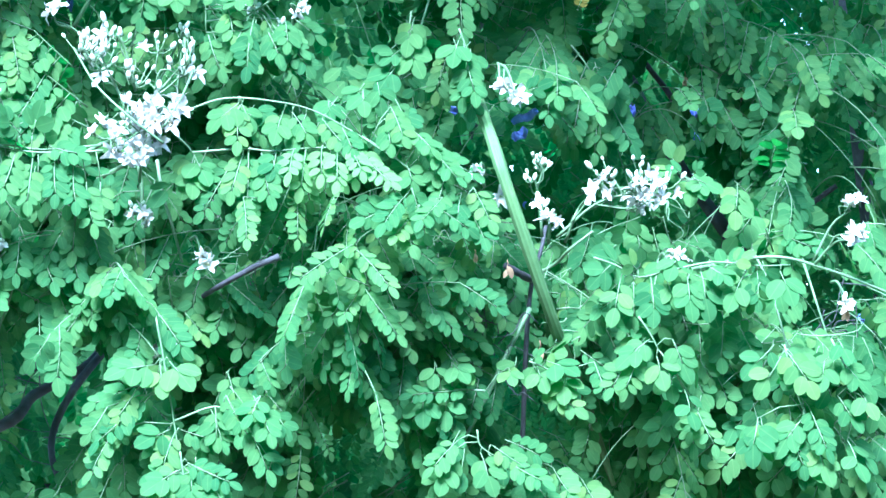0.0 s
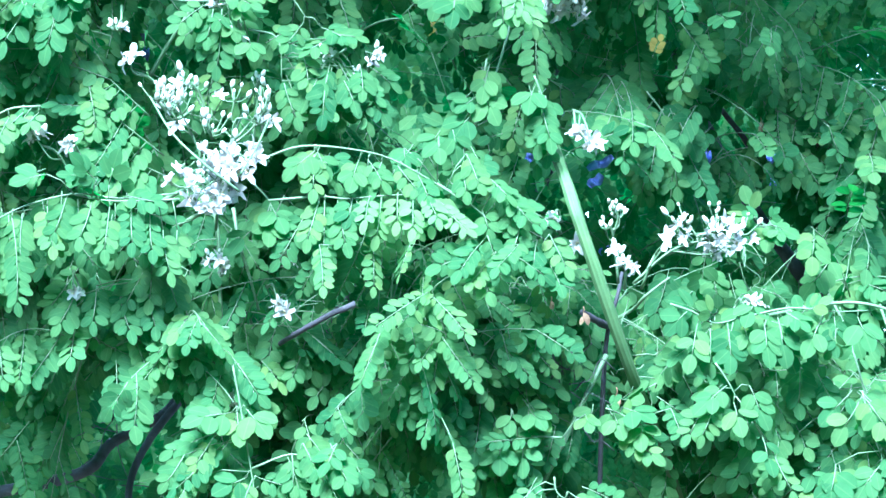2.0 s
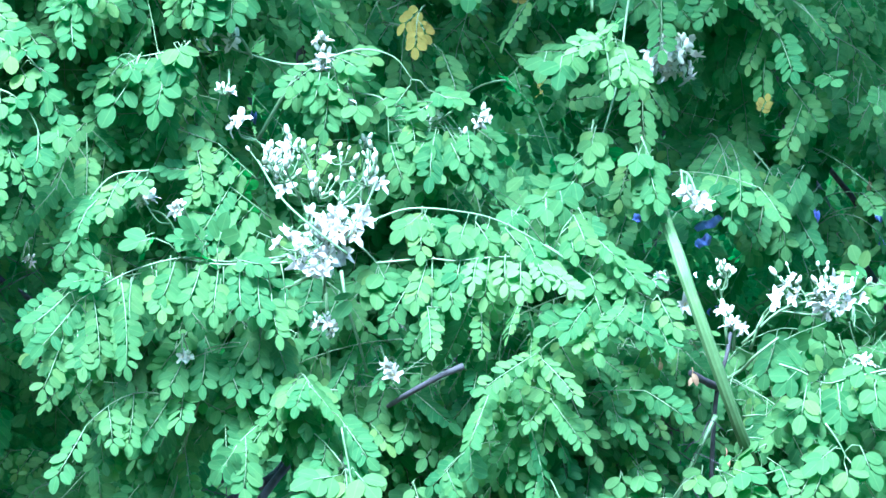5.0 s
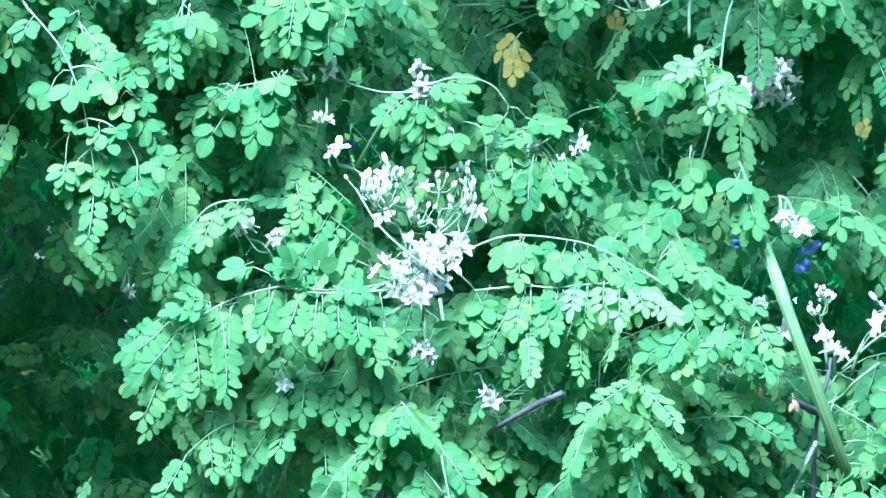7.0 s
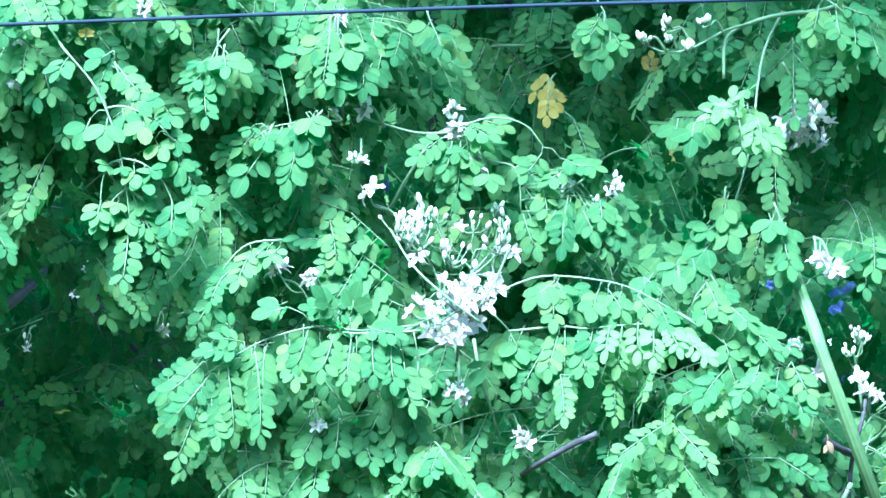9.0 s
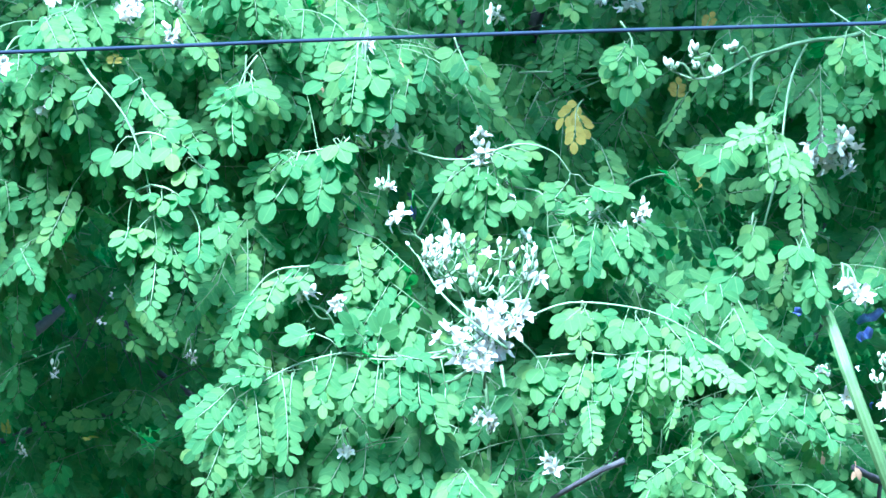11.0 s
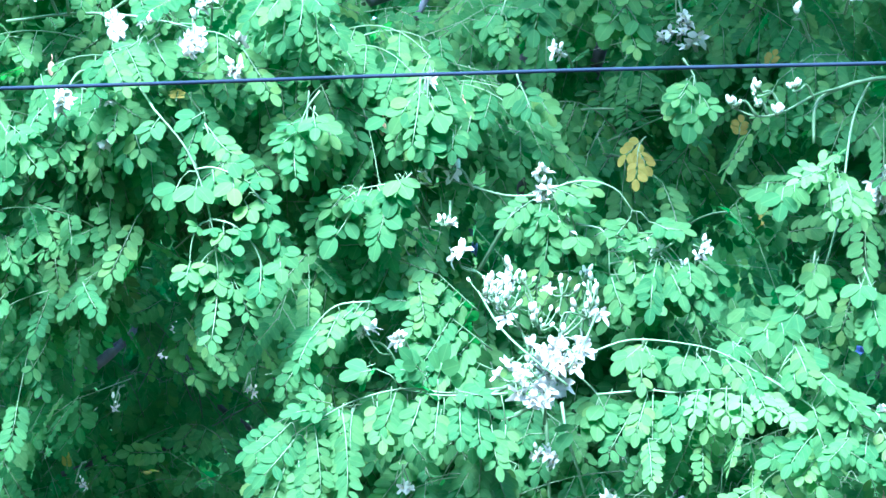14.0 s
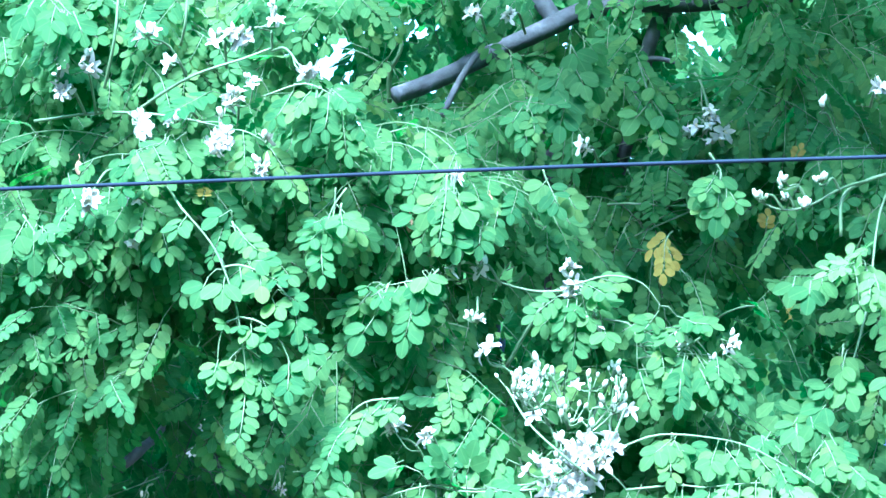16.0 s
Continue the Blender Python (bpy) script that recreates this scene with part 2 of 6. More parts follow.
YELLOW_MESH = [spray_mesh("broad", v, True) for v in (0, 3, 0)]


def frame_of(d, n, at, scale=1.0):
    d = unit(d)
    n = np.asarray(n, float)
    n = unit(n - d * np.dot(n, d))
    s = np.cross(n, d)
    m = Matrix.Identity(4)
    for i in range(3):
        m[i][0], m[i][1], m[i][2], m[i][3] = d[i] * scale, s[i] * scale, n[i] * scale, at[i]
    return m


DOWN = np.array((0, 0, -1.0))


def frond_plan(rng, base, bend, tip, pairs, kind_name, size, droop, face, spread=0.85, loose=0.2):
    """Where the sprays of one compound leaf sit on its stalk. Sprays that would stand up fall over and hang."""
    base, bend, tip = (np.asarray(q, float) for q in (base, bend, tip))
    ts = np.linspace(0, 1, 10)[:, None]
    line = (1 - ts) ** 2 * base + 2 * ts * (1 - ts) * bend + ts * ts * tip
    out = []
    for i in range(pairs):
        for sg in (1, -1):
            t = 0.08 + 0.86 * (i + 0.3 * rng.random() + 0.22 * (1 + sg)) / pairs
            at = (1 - t) ** 2 * base + 2 * t * (1 - t) * bend + t * t * tip
            tan = unit(2 * (1 - t) * (bend - base) + 2 * t * (tip - bend))
            n = unit(np.asarray(face, float) + rng.uniform(-loose, loose, 3))
            side = np.cross(n, tan) * sg
            if side[2] > 0.2:
                side = np.array((side[0], side[1] + 0.5, -0.5 * side[2]))
            d = unit(side) * spread * rng.uniform(0.75, 1.15) + tan * rng.uniform(0.4, 0.7) + DOWN * droop * rng.uniform(0.7, 1.2)
            out.append((at, d, n + rng.uniform(-loose, loose, 3), size * (1.12 - 0.4 * t) * rng.uniform(0.88, 1.1)))
    tan = unit(tip - bend)
    out.append((tip, tan + DOWN * droop * 0.6, unit(np.asarray(face, float)), size * rng.uniform(0.9, 1.05)))
    return line, out


FRONT = (0.0, -0.85, 0.55)


def leaf(tree, base, bend, tip, pairs=4, kind_name="mid", size=1.0, droop=0.7, face=FRONT, spread=0.85, yellow=False, stalk=0.0009):
    """A compound leaf as a part of the tree, its sprays as sub-parts."""
    base, bend, tip = (np.asarray(q, float) for q in (base, bend, tip))
    k_pairs, k_step, k_leaf = KINDS[kind_name][:3]
    end = (k_step * (k_pairs + 0.4) + k_leaf) * size * 0.85
    end = min(end, 0.6 * np.linalg.norm(tip - bend) + 0.01)
    tip = tip - unit(unit(tip - bend) + DOWN * droop * 0.6) * end
    line, plan = frond_plan(RNG, base, bend, tip, pairs, kind_name, size, droop, face, spread)
    return place_leaf(tree, line, plan, kind_name, yellow, stalk)


def place_leaf(tree, line, plan, kind_name, yellow=False, stalk=0.0008):
    near = [int(np.argmin(np.linalg.norm(line - q[0], axis=1))) for q in plan]
    line = line[max(0, min(near) - 1):max(max(near), min(near) + 1) + 1]
    base = line[0]
    s = Sheet()
    tube(s, line - base, stalk, stalk * 0.5, 0, 5)
    ob = part("leaf", s.mesh("leaf", [M_STEM]), tree, m=Matrix.Translation(Vector(base) - tree.location))
    for at, d, n, sc in plan:
        var = int(RNG.integers(6))
        me = YELLOW_MESH[var % 3] if yellow else SPRAY_MESH[kind_name, var]
        part("pinna", me, ob, m=frame_of(d, n, at - base, sc))
    return ob


def fan(tree, stalk, sprays, thick=0.0011, dense=True):
    """A compound leaf whose sprays run from one place to another, as pairs of points and a kind."""
    line = smooth_path(stalk, 4)
    base = line[0]
    s = Sheet()
    tube(s, line - base, thick, thick * 0.5, 0, 5)
    for a, b, kind_name in sprays:
        a = np.asarray(a, float)
        near = line[np.argmin(np.linalg.norm(line - a, axis=1))]
        if np.linalg.norm(near - a) > 0.004:
            tube(s, np.array([near, (near + a) / 2 + np.array((0, 0, 0.004)), a]) - base, 0.0006, 0.0005, 0, 4)
    ob = part("leaf", s.mesh("leaf", [M_STEM]), tree, m=Matrix.Translation(Vector(base) - tree.location))
    for a, b, kind_name in sprays:
        a, b = np.asarray(a, float), np.asarray(b, float)
        me, full = fitted_spray(kind_name, np.linalg.norm(b - a))
        for k in range(dense * (1 + (RNG.random() < 0.5))):
            off = np.array((RNG.uniform(-0.015, 0.015), 0.012 + 0.014 * k + RNG.uniform(0, 0.012), RNG.uniform(-0.014, 0.012)))
            more, whole = fitted_spray(kind_name, np.linalg.norm(b - a) * 0.92)
            part("pinna", more, ob, m=frame_of(b - a + RNG.normal(size=3) * 0.014, (RNG.uniform(-0.3, 0.3), -0.85, RNG.uniform(0.3, 0.75)), a - base + off, 1.0))
        d = b - a + np.array((0, RNG.uniform(-0.02, 0.004), 0))
        n = np.array((RNG.uniform(-0.3, 0.3), -0.85, RNG.uniform(0.3, 0.75)))
        part("pinna", me, ob, m=frame_of(d, n, a - base, min(1.2, np.linalg.norm(b - a) / full)))
    return ob


def crown(tree, clumps, holes=(), seed=1, name="foliage", label="", front=0.0, single=False, coarse=False):
    """The uncounted leaves of a crown: many compound leaves in clumps, joined. A clump: centre, radii, number, kind, size, droop."""
    rng = np.random.default_rng(seed)
    s = Sheet()
    org = np.array(tree.location)
    tmpl = {}
    for key, (items, line) in SPRAYS.items():
        q = Sheet()
        for o, d, n, ln, w in items:
            blade(q, o, d, n, ln, w, 0, grade=0 if coarse else 1)
        tmpl[key] = (*q.joined(), line)

    grow = 1.7 if coarse else 1.0

    def clear(p, room=0.0):
        k = 3.0 / p[1]
        x, z = p[0] * k, 1.6 + (p[2] - 1.6) * k
        return any(((x - h[0][0]) / (h[1] + room * k)) ** 2 + ((z - h[0][2]) / (h[2] + room * k)) ** 2 < grow and p[1] < h[3] for h in holes)
    for c, r, count, kind_name, size, droop in clumps:
        c, r = np.array(c, float), np.array(r, float)
        for i in range(count):
            u = unit(rng.normal(size=3)) * rng.random() ** 0.45
            base = c + u * r
            out = unit(np.array((u[0], u[1] - 0.5, 0.25)) + rng.normal(size=3) * 0.45)
            ln = rng.uniform(0.10, 0.22) * size
            bend = base + out * ln * 0.55
            tip = bend + unit(out * 0.6 + DOWN * rng.uniform(0.2, 0.9)) * ln * 0.6
            face = unit(np.array((0, -0.75, 0.6)) + rng.normal(size=3) * 0.3)
            line, plan = frond_plan(rng, base, bend, tip, int(rng.integers(2, 5)), kind_name, size, droop, face)
            if single:
                plan = [q for q in plan if q[0][1] > front and not clear(q[0] + unit(q[1]) * 0.02) and not clear(q[0] + unit(q[1]) * 0.06 * q[3])]
                if len(plan) > 2:
                    place_leaf(tree, line, plan, kind_name)
                continue
            used = 0
            for at, d, n, sc in plan:
                if at[1] < front or any(clear(at + unit(d) * 0.085 * sc * f, 0.006 * sc if coarse else 0.0) for f in (0.25, 0.6, 0.95)) and (not coarse or rng.random() > 0.16):
                    continue
                used += 1
                v, f, a, pl = tmpl[kind_name, int(rng.integers(6))]
                m = np.array(frame_of(d, n, at, sc))
                s.add(v @ m[:3, :3].T + m[:3, 3] - org, f, 0, a + np.array((0, 0, rng.random())))
                if coarse:
                    continue
                tube(s, np.array(pl)[[0, 2, 4]] @ m[:3, :3].T + m[:3, 3] - org, 0.0005, 0.0003, 1, 3)
            if used > 0.75 * len(plan):
                tube(s, line[::3] - org, 0.0006, 0.0004, 1, 4)
    if single:
        return None
    return tagged(part(name, s.mesh(name, [M_LEAF, M_STEM]), tree, label), kind="stuff")


# ---- flowers ----


def flower_mesh(seed, opened):
    rng = np.random.default_rng(seed)
    s = Sheet()
    for i in range(5):
        an = 2 * math.pi * (i + rng.uniform(-0.2, 0.2)) / 5
        d = np.array((math.cos(an) * opened, math.sin(an) * opened, rng.uniform(0.1, 1.3)))
        blade(s, np.array((0, 0, 0.0)), d, np.array((-math.cos(an), -math.sin(an), 0.8)), rng.uniform(0.0115, 0.0155), rng.uniform(0.42, 0.62), 0, 0.4, rng.uniform(-0.2, 0.8))
    s.v = [q + rng.normal(size=q.shape) * 0.0007 for q in s.v]
    for i in range(5):
        an = rng.uniform(0, 6.28)
        e = np.array((math.cos(an) * 0.0022, math.sin(an) * 0.0022, rng.uniform(0.005, 0.0075)))
        tube(s, [(0, 0, 0), e * 0.5, e], 0.0004, 0.0006, 1, 4)
    tube(s, [(0, 0, -0.006), (0, 0, -0.002), (0, 0, 0.001)], 0.0006, 0.0022, 2, 6)
    return s.mesh("flower", [M_PETAL, M_STAMEN, M_STEM])


def bud_mesh(length, fat):
    s = Sheet()
    zs = np.linspace(0, length, 7)
    tube(s, [(0, 0, z) for z in zs], fat, fat, 0, 7, bulge=lambda f: 0.25 + 0.85 * math.sin(math.pi * min(1, 0.12 + f * 0.82)) ** 0.8)
    tube(s, [(0, 0, -0.004), (0, 0, -0.001), (0, 0, 0.0012)], 0.0005, fat * 0.75, 1, 6)
    return s.mesh("bud", [M_BUD, M_STEM])


FLOWERS = [flower_mesh(3 + k, o) for k, o in enumerate((0.9, 0.7, 1.1, 0.45, 0.8))]
BUDS = [bud_mesh(0.009, 0.0026), bud_mesh(0.0065, 0.0021), bud_mesh(0.012, 0.0031)]


def up_frame(v, at, scale=1.0):
    v = Vector(unit(v))
    return Matrix.Translation(Vector(at)) @ v.to_track_quat("Z", "X").to_matrix().to_4x4() @ Matrix.Scale(scale, 4)


def panicle(tree, base, centre, radii, flowers, buds, size=1.0, label="", lift=0.5, stem=0.0016):
    """A spray of blossom: its stalk, with each flower and bud on a thin stem."""
    base, centre, radii = (np.asarray(q, float) for q in (base, centre, radii))
    s = Sheet()
    mid = (base + centre) / 2 + np.array((0, 0, 0.01))
    main = smooth_path([base, mid, centre], 4)
    tube(s, main - base, stem, stem * 0.6, 0, 5)
    spots, hubs = [], []
    for i in range(max(1, (flowers + buds) // 5)):
        hub = centre + unit(RNG.normal(size=3)) * RNG.random() ** 0.4 * radii * 0.95
        fk = main[int(RNG.integers(len(main) // 3, len(main)))]
        bow = (fk + hub) / 2 + RNG.normal(size=3) * 0.006
        tube(s, smooth_path([fk, bow, hub], 3) - base, 0.0010, 0.0007, 0, 4)
        hubs.append(hub)
    for i in range(flowers + buds):
        fk = hubs[int(RNG.integers(len(hubs)))]
        p = fk + unit(RNG.normal(size=3)) * (0.3 + 0.7 * RNG.random()) * np.minimum(radii * 0.55, 0.022)
        if i >= flowers:
            p = p + np.array((0, 0, radii[2] * lift))
        knee = fk * 0.5 + p * 0.5 + np.array((0, 0, -0.15)) * np.linalg.norm(p - fk)
        tube(s, np.array([fk, knee, p]) - base, 0.0008, 0.0005, 0, 4)
        spots.append((p - base, p - knee, i < flowers))
    ob = part("flower_panicle", s.mesh("flower_panicle", [M_STEM]), tree, label, Matrix.Translation(Vector(base) - tree.location))
    for p, d, is_flower in spots:
        if is_flower:
            d = unit(unit(d) + np.array((0, -0.5, 0.1)) + RNG.normal(size=3) * 0.7)
            part("flower", FLOWERS[int(RNG.integers(5))], ob, m=up_frame(d, p, size * RNG.uniform(0.6, 0.9)))
        else:
            d = unit(unit(d) + np.array((0, -0.2, 0.6)) + RNG.normal(size=3) * 0.3)
            part("bud", BUDS[int(RNG.integers(3))], ob, m=up_frame(d, p, size * RNG.uniform(0.6, 0.95)))
    return ob


def bough(tree, points, r0, r1, mat=None, name="branch", label="", sides=10, steps=6, rough=0.05):
    s = Sheet()
    org = np.asarray(points[0], float)
    tube(s, smooth_path(points, steps) - org, r0, r1, 0, sides, rough)
    return part(name, s.mesh(name, [mat or M_BARK]), tree, label, Matrix.Translation(Vector(org) - tree.location))


# ---- ground ----
g = Sheet()
ring = [(0.0, 0.0)] + [(a, r) for r in (4, 8, 16, 40, 120, 500, 2000) for a in range(24)]
gv = [(0, 3, 0)] + [(math.cos(a * math.pi / 12) * r, 3 + math.sin(a * math.pi / 12) * r, 0.04 * math.sin(a * 2.3 + r) if r < 60 else 0) for a, r in ring[1:]]
gf = [(0, 1 + a, 1 + (a + 1) % 24) for a in range(24)]
for k in range(6):
    gf += [(1 + k * 24 + a, 1 + (k + 1) * 24 + a, 1 + (k + 1) * 24 + (a + 1) % 24, 1 + k * 24 + (a + 1) % 24) for a in range(24)]
g.add(gv, gf, 0)
tagged(new("ground", g.mesh("ground", [M_SOIL])), "bare brown earth with patches of weeds", "ground", kind="structure")

# ---- the flowering tree ----
tree = thing("moringa_tree", (0.75, 3.7, 0.0), "flowering moringa tree with feathery green leaves and pods", "tree")
bough(tree, [(0.75, 3.7, -0.1), (0.72, 3.72, 0.5), (0.66, 3.75, 1.0), (0.6, 3.72, 1.5)], 0.085, 0.045, name="trunk", sides=16)

# boughs and twigs
bough(tree, [(0.6, 3.72, 1.45), (0.613, 3.600, 1.763), (0.548, 3.600, 1.847), (0.482, 3.600, 1.938), (0.436, 3.600, 2.016), (0.400, 3.600, 2.095), (0.377, 3.600, 2.206), (0.400, 3.700, 2.414)], 0.010, 0.005, label="dark weathered bough", rough=0.1)
bough(tree, [(0.548, 3.600, 1.847), (0.566, 3.570, 1.855), (0.592, 3.550, 1.864), (0.657, 3.550, 1.910)], 0.005, 0.003, M_TWIG)
bough(tree, [(0.515, 3.600, 1.952), (0.469, 3.550, 2.008), (0.433, 3.520, 2.046)], 0.004, 0.003, M_TWIG)
bough(tree, [(0.62, 3.73, 1.3), (0.75, 3.75, 1.6), (0.722, 3.750, 1.982), (0.708, 3.750, 2.098), (0.695, 3.750, 2.167), (0.684, 3.800, 2.370)], 0.012, 0.008, label="pale grey bough")
bough(tree, [(0.66, 3.75, 1.0), (0.323, 3.300, 1.428), (0.263, 3.120, 1.560), (0.260, 3.080, 1.627), (0.260, 3.050, 1.703), (0.262, 3.040, 1.747), (0.265, 3.030, 1.774), (0.273, 3.030, 1.801), (0.279, 3.050, 1.824)], 0.0030, 0.0018, M_TWIG, label="thin grey-brown twig")
bough(tree, [(0.262, 3.030, 1.743), (0.241, 3.020, 1.702), (0.223, 3.020, 1.664), (0.204, 3.020, 1.626), (0.177, 3.030, 1.577), (0.145, 3.050, 1.517)], 0.0025, 0.0014, M_STEM)
bough(tree, [(0.266, 3.030, 1.774), (0.287, 3.020, 1.787), (0.298, 3.000, 1.799), (0.320, 3.000, 1.816)], 0.0019, 0.0011, M_STEM)
bough(tree, [(0.263, 3.030, 1.771), (0.245, 3.000, 1.777), (0.235, 2.990, 1.782)], 0.004, 0.003, M_TWIG, rough=0.2)
bough(tree, [(0.481, 3.050, 1.804), (0.489, 3.000, 1.768), (0.502, 2.980, 1.713), (0.514, 2.980, 1.670), (0.526, 2.980, 1.627)], 0.0012, 0.0009, M_STEM)
bough(tree, [(0.531, 3.050, 1.794), (0.533, 3.000, 1.758), (0.547, 3.000, 1.714)], 0.0014, 0.0009, M_STEM)
bough(tree, [(0.409, 3.050, 1.781), (0.489, 3.000, 1.793), (0.544, 3.000, 1.782), (0.610, 3.000, 1.758)], 0.0019, 0.0011, M_STEM)
bough(tree, [(-0.451, 3.700, 1.600), (-0.299, 3.700, 1.632), (-0.261, 3.720, 1.669), (-0.204, 3.750, 1.703), (-0.174, 3.800, 1.745), (-0.110, 3.900, 1.834)], 0.0075, 0.0045, label="dark crooked bough in shade")
bough(tree, [(-0.181, 3.760, 1.724), (-0.215, 3.720, 1.676), (-0.236, 3.700, 1.629), (-0.235, 3.680, 1.590), (-0.209, 3.650, 1.538)], 0.005, 0.0035)
bough(tree, [(-0.085, 3.200, 1.738), (-0.056, 3.020, 1.749), (-0.034, 2.950, 1.759), (-0.004, 2.920, 1.774), (0.019, 2.920, 1.784)], 0.0022, 0.0030, M_TWIG, label="broken grey twig", rough=0.14)
# the main flowering stem, hanging, and the arched stalks round it
bough(tree, [(-0.106, 3.100, 1.656), (-0.107, 3.020, 1.730), (-0.109, 3.000, 1.794), (-0.111, 2.990, 1.852), (-0.114, 2.990, 1.885), (-0.097, 3.000, 1.951), (-0.081, 3.020, 1.992)], 0.0022, 0.0012, M_STEM)
bough(tree, [(-0.097, 2.990, 1.879), (-0.091, 2.980, 1.846), (-0.081, 2.980, 1.814), (-0.072, 2.990, 1.782)], 0.0019, 0.0012, M_STEM)
bough(tree, [(-0.181, 3.050, 2.013), (-0.158, 3.030, 2.049), (-0.135, 3.020, 2.080), (-0.118, 3.000, 2.085)], 0.0019, 0.0012, M_STEM)
bough(tree, [(-0.118, 3.000, 2.080), (-0.151, 3.000, 2.080), (-0.183, 2.990, 2.087), (-0.220, 2.980, 2.097)], 0.0014, 0.0007, M_STEM)
bough(tree, [(0.129, 3.020, 1.952), (0.147, 3.000, 1.993), (0.161, 3.000, 2.037), (0.171, 3.020, 2.078), (0.184, 3.050, 2.161), (0.206, 3.080, 2.212)], 0.0010, 0.0013, M_STEM)
bough(tree, [(0.329, 3.100, 2.261), (0.259, 3.080, 2.217), (0.205, 3.060, 2.205), (0.174, 3.050, 2.195), (0.148, 3.030, 2.175), (0.145, 3.030, 2.136)], 0.0026, 0.0016, M_STEM, label="pale green forked stem")
bough(tree, [(0.174, 3.050, 2.195), (0.145, 3.020, 2.181), (0.114, 3.000, 2.161), (0.089, 3.000, 2.157), (0.067, 3.000, 2.165)], 0.0014, 0.0009, M_STEM)
bough(tree, [(0.123, 3.200, 2.043), (0.104, 3.150, 2.071), (0.064, 3.150, 2.087), (0.030, 3.170, 2.080), (0.025, 3.200, 2.067)], 0.0009, 0.0012, M_STEM)
bough(tree, [(-0.130, 3.300, 2.216), (-0.069, 3.250, 2.212), (-0.010, 3.250, 2.209), (0.026, 3.300, 2.227)], 0.0012, 0.0012, M_STEM)
bough(tree, [(0.032, 3.280, 2.223), (-0.021, 3.250, 2.194), (-0.069, 3.250, 2.173)], 0.0011, 0.0007, M_STEM)
bough(tree, [(-0.153, 3.350, 2.319), (-0.153, 3.350, 2.244), (-0.150, 3.350, 2.189), (-0.159, 3.400, 2.104)], 0.006, 0.005, M_BARK)
bough(tree, [(-0.180, 2.950, 1.870), (-0.150, 2.930, 1.886), (-0.131, 2.920, 1.890), (-0.109, 2.930, 1.887)], 0.0022, 0.0018, M_STEM)
bough(tree, [(-0.153, 2.940, 1.854), (-0.133, 2.920, 1.863), (-0.115, 2.920, 1.874), (-0.108, 2.940, 1.883)], 0.0022, 0.0018, M_STEM)
bough(tree, [(-0.172, 2.900, 1.974), (-0.149, 2.870, 1.936), (-0.118, 2.860, 1.906), (-0.087, 2.870, 1.883)], 0.0009, 0.0012, M_STEM)
bough(tree, [(-0.062, 2.920, 1.957), (-0.072, 2.890, 1.928), (-0.087, 2.870, 1.899)], 0.0009, 0.001, M_STEM)


def tangle(tree, centre, spread, count, mat, seed):
    """Fine bare twigs, each a part of its own."""
    rng = np.random.default_rng(seed)
    for i in range(count):
        a = np.asarray(centre, float) + rng.normal(size=3) * np.array((spread, 0.015, spread)) * 0.4
        d = unit(rng.normal(size=3) * np.array((1, 0.25, 0.8))) * spread * rng.uniform(0.7, 1.3)
        bough(tree, [a, a + d * 0.35 + rng.normal(size=3) * 0.004, a + d * 0.7 + rng.normal(size=3) * 0.007, a + d + rng.normal(size=3) * 0.008], rng.uniform(0.0005, 0.0009), 0.0004, mat, "twig", sides=5, steps=4, rough=0.08)


tangle(tree, (0.235, 3.020, 1.721), 0.04, 10, M_TWIG, 3)
tangle(tree, (0.293, 3.000, 1.721), 0.03, 6, M_STEM, 4)
tangle(tree, (0.383, 3.000, 1.849), 0.035, 8, M_STEM, 5)
tangle(tree, (0.570, 3.050, 1.739), 0.05, 8, M_TWIG, 6)
tangle(tree, (0.493, 2.990, 1.719), 0.05, 6, M_STEM, 7)
tangle(tree, (0.023, 3.030, 1.782), 0.035, 7, M_TWIG, 8)
tangle(tree, (-0.134, 2.990, 1.988), 0.04, 8, M_STEM, 9)
tangle(tree, (-0.343, 3.450, 2.415), 0.05, 7, M_STEM, 10)
tangle(tree, (-0.657, 4.400, 2.002), 0.12, 9, M_BARK, 12)
tangle(tree, (-0.263, 3.750, 1.643), 0.09, 7, M_BARK, 14)
# high boughs
bough(tree, [(0.318, 3.600, 2.596), (0.131, 3.550, 2.518), (0.020, 3.500, 2.493), (-0.101, 3.480, 2.483), (-0.165, 3.460, 2.451), (-0.227, 3.440, 2.418), (-0.283, 3.420, 2.385), (-0.326, 3.400, 2.365)], 0.0125, 0.0098, label="thick grey bough with a sawn end", rough=0.06)
bough(tree, [(-0.179, 3.500, 2.591), (-0.172, 3.480, 2.505), (-0.149, 3.470, 2.463)], 0.012, 0.010)
bough(tree, [(-0.234, 3.400, 2.411), (-0.251, 3.380, 2.378), (-0.270, 3.360, 2.333)], 0.004, 0.0035)
bough(tree, [(-0.021, 3.500, 2.491), (-0.038, 3.500, 2.462), (-0.049, 3.500, 2.426), (-0.061, 3.520, 2.368), (-0.082, 3.550, 2.302), (-0.093, 3.600, 2.238)], 0.009, 0.007)
bough(tree, [(-0.049, 3.500, 2.426), (-0.031, 3.480, 2.421), (-0.012, 3.470, 2.413)], 0.004, 0.002)
bough(tree, [(-0.341, 3.500, 2.380), (-0.339, 3.480, 2.409), (-0.324, 3.460, 2.437), (-0.331, 3.460, 2.490)], 0.0031, 0.0019, M_STEM)
bough(tree, [(-0.336, 3.480, 2.412), (-0.369, 3.460, 2.428), (-0.395, 3.460, 2.435)], 0.0012, 0.0009, M_STEM)
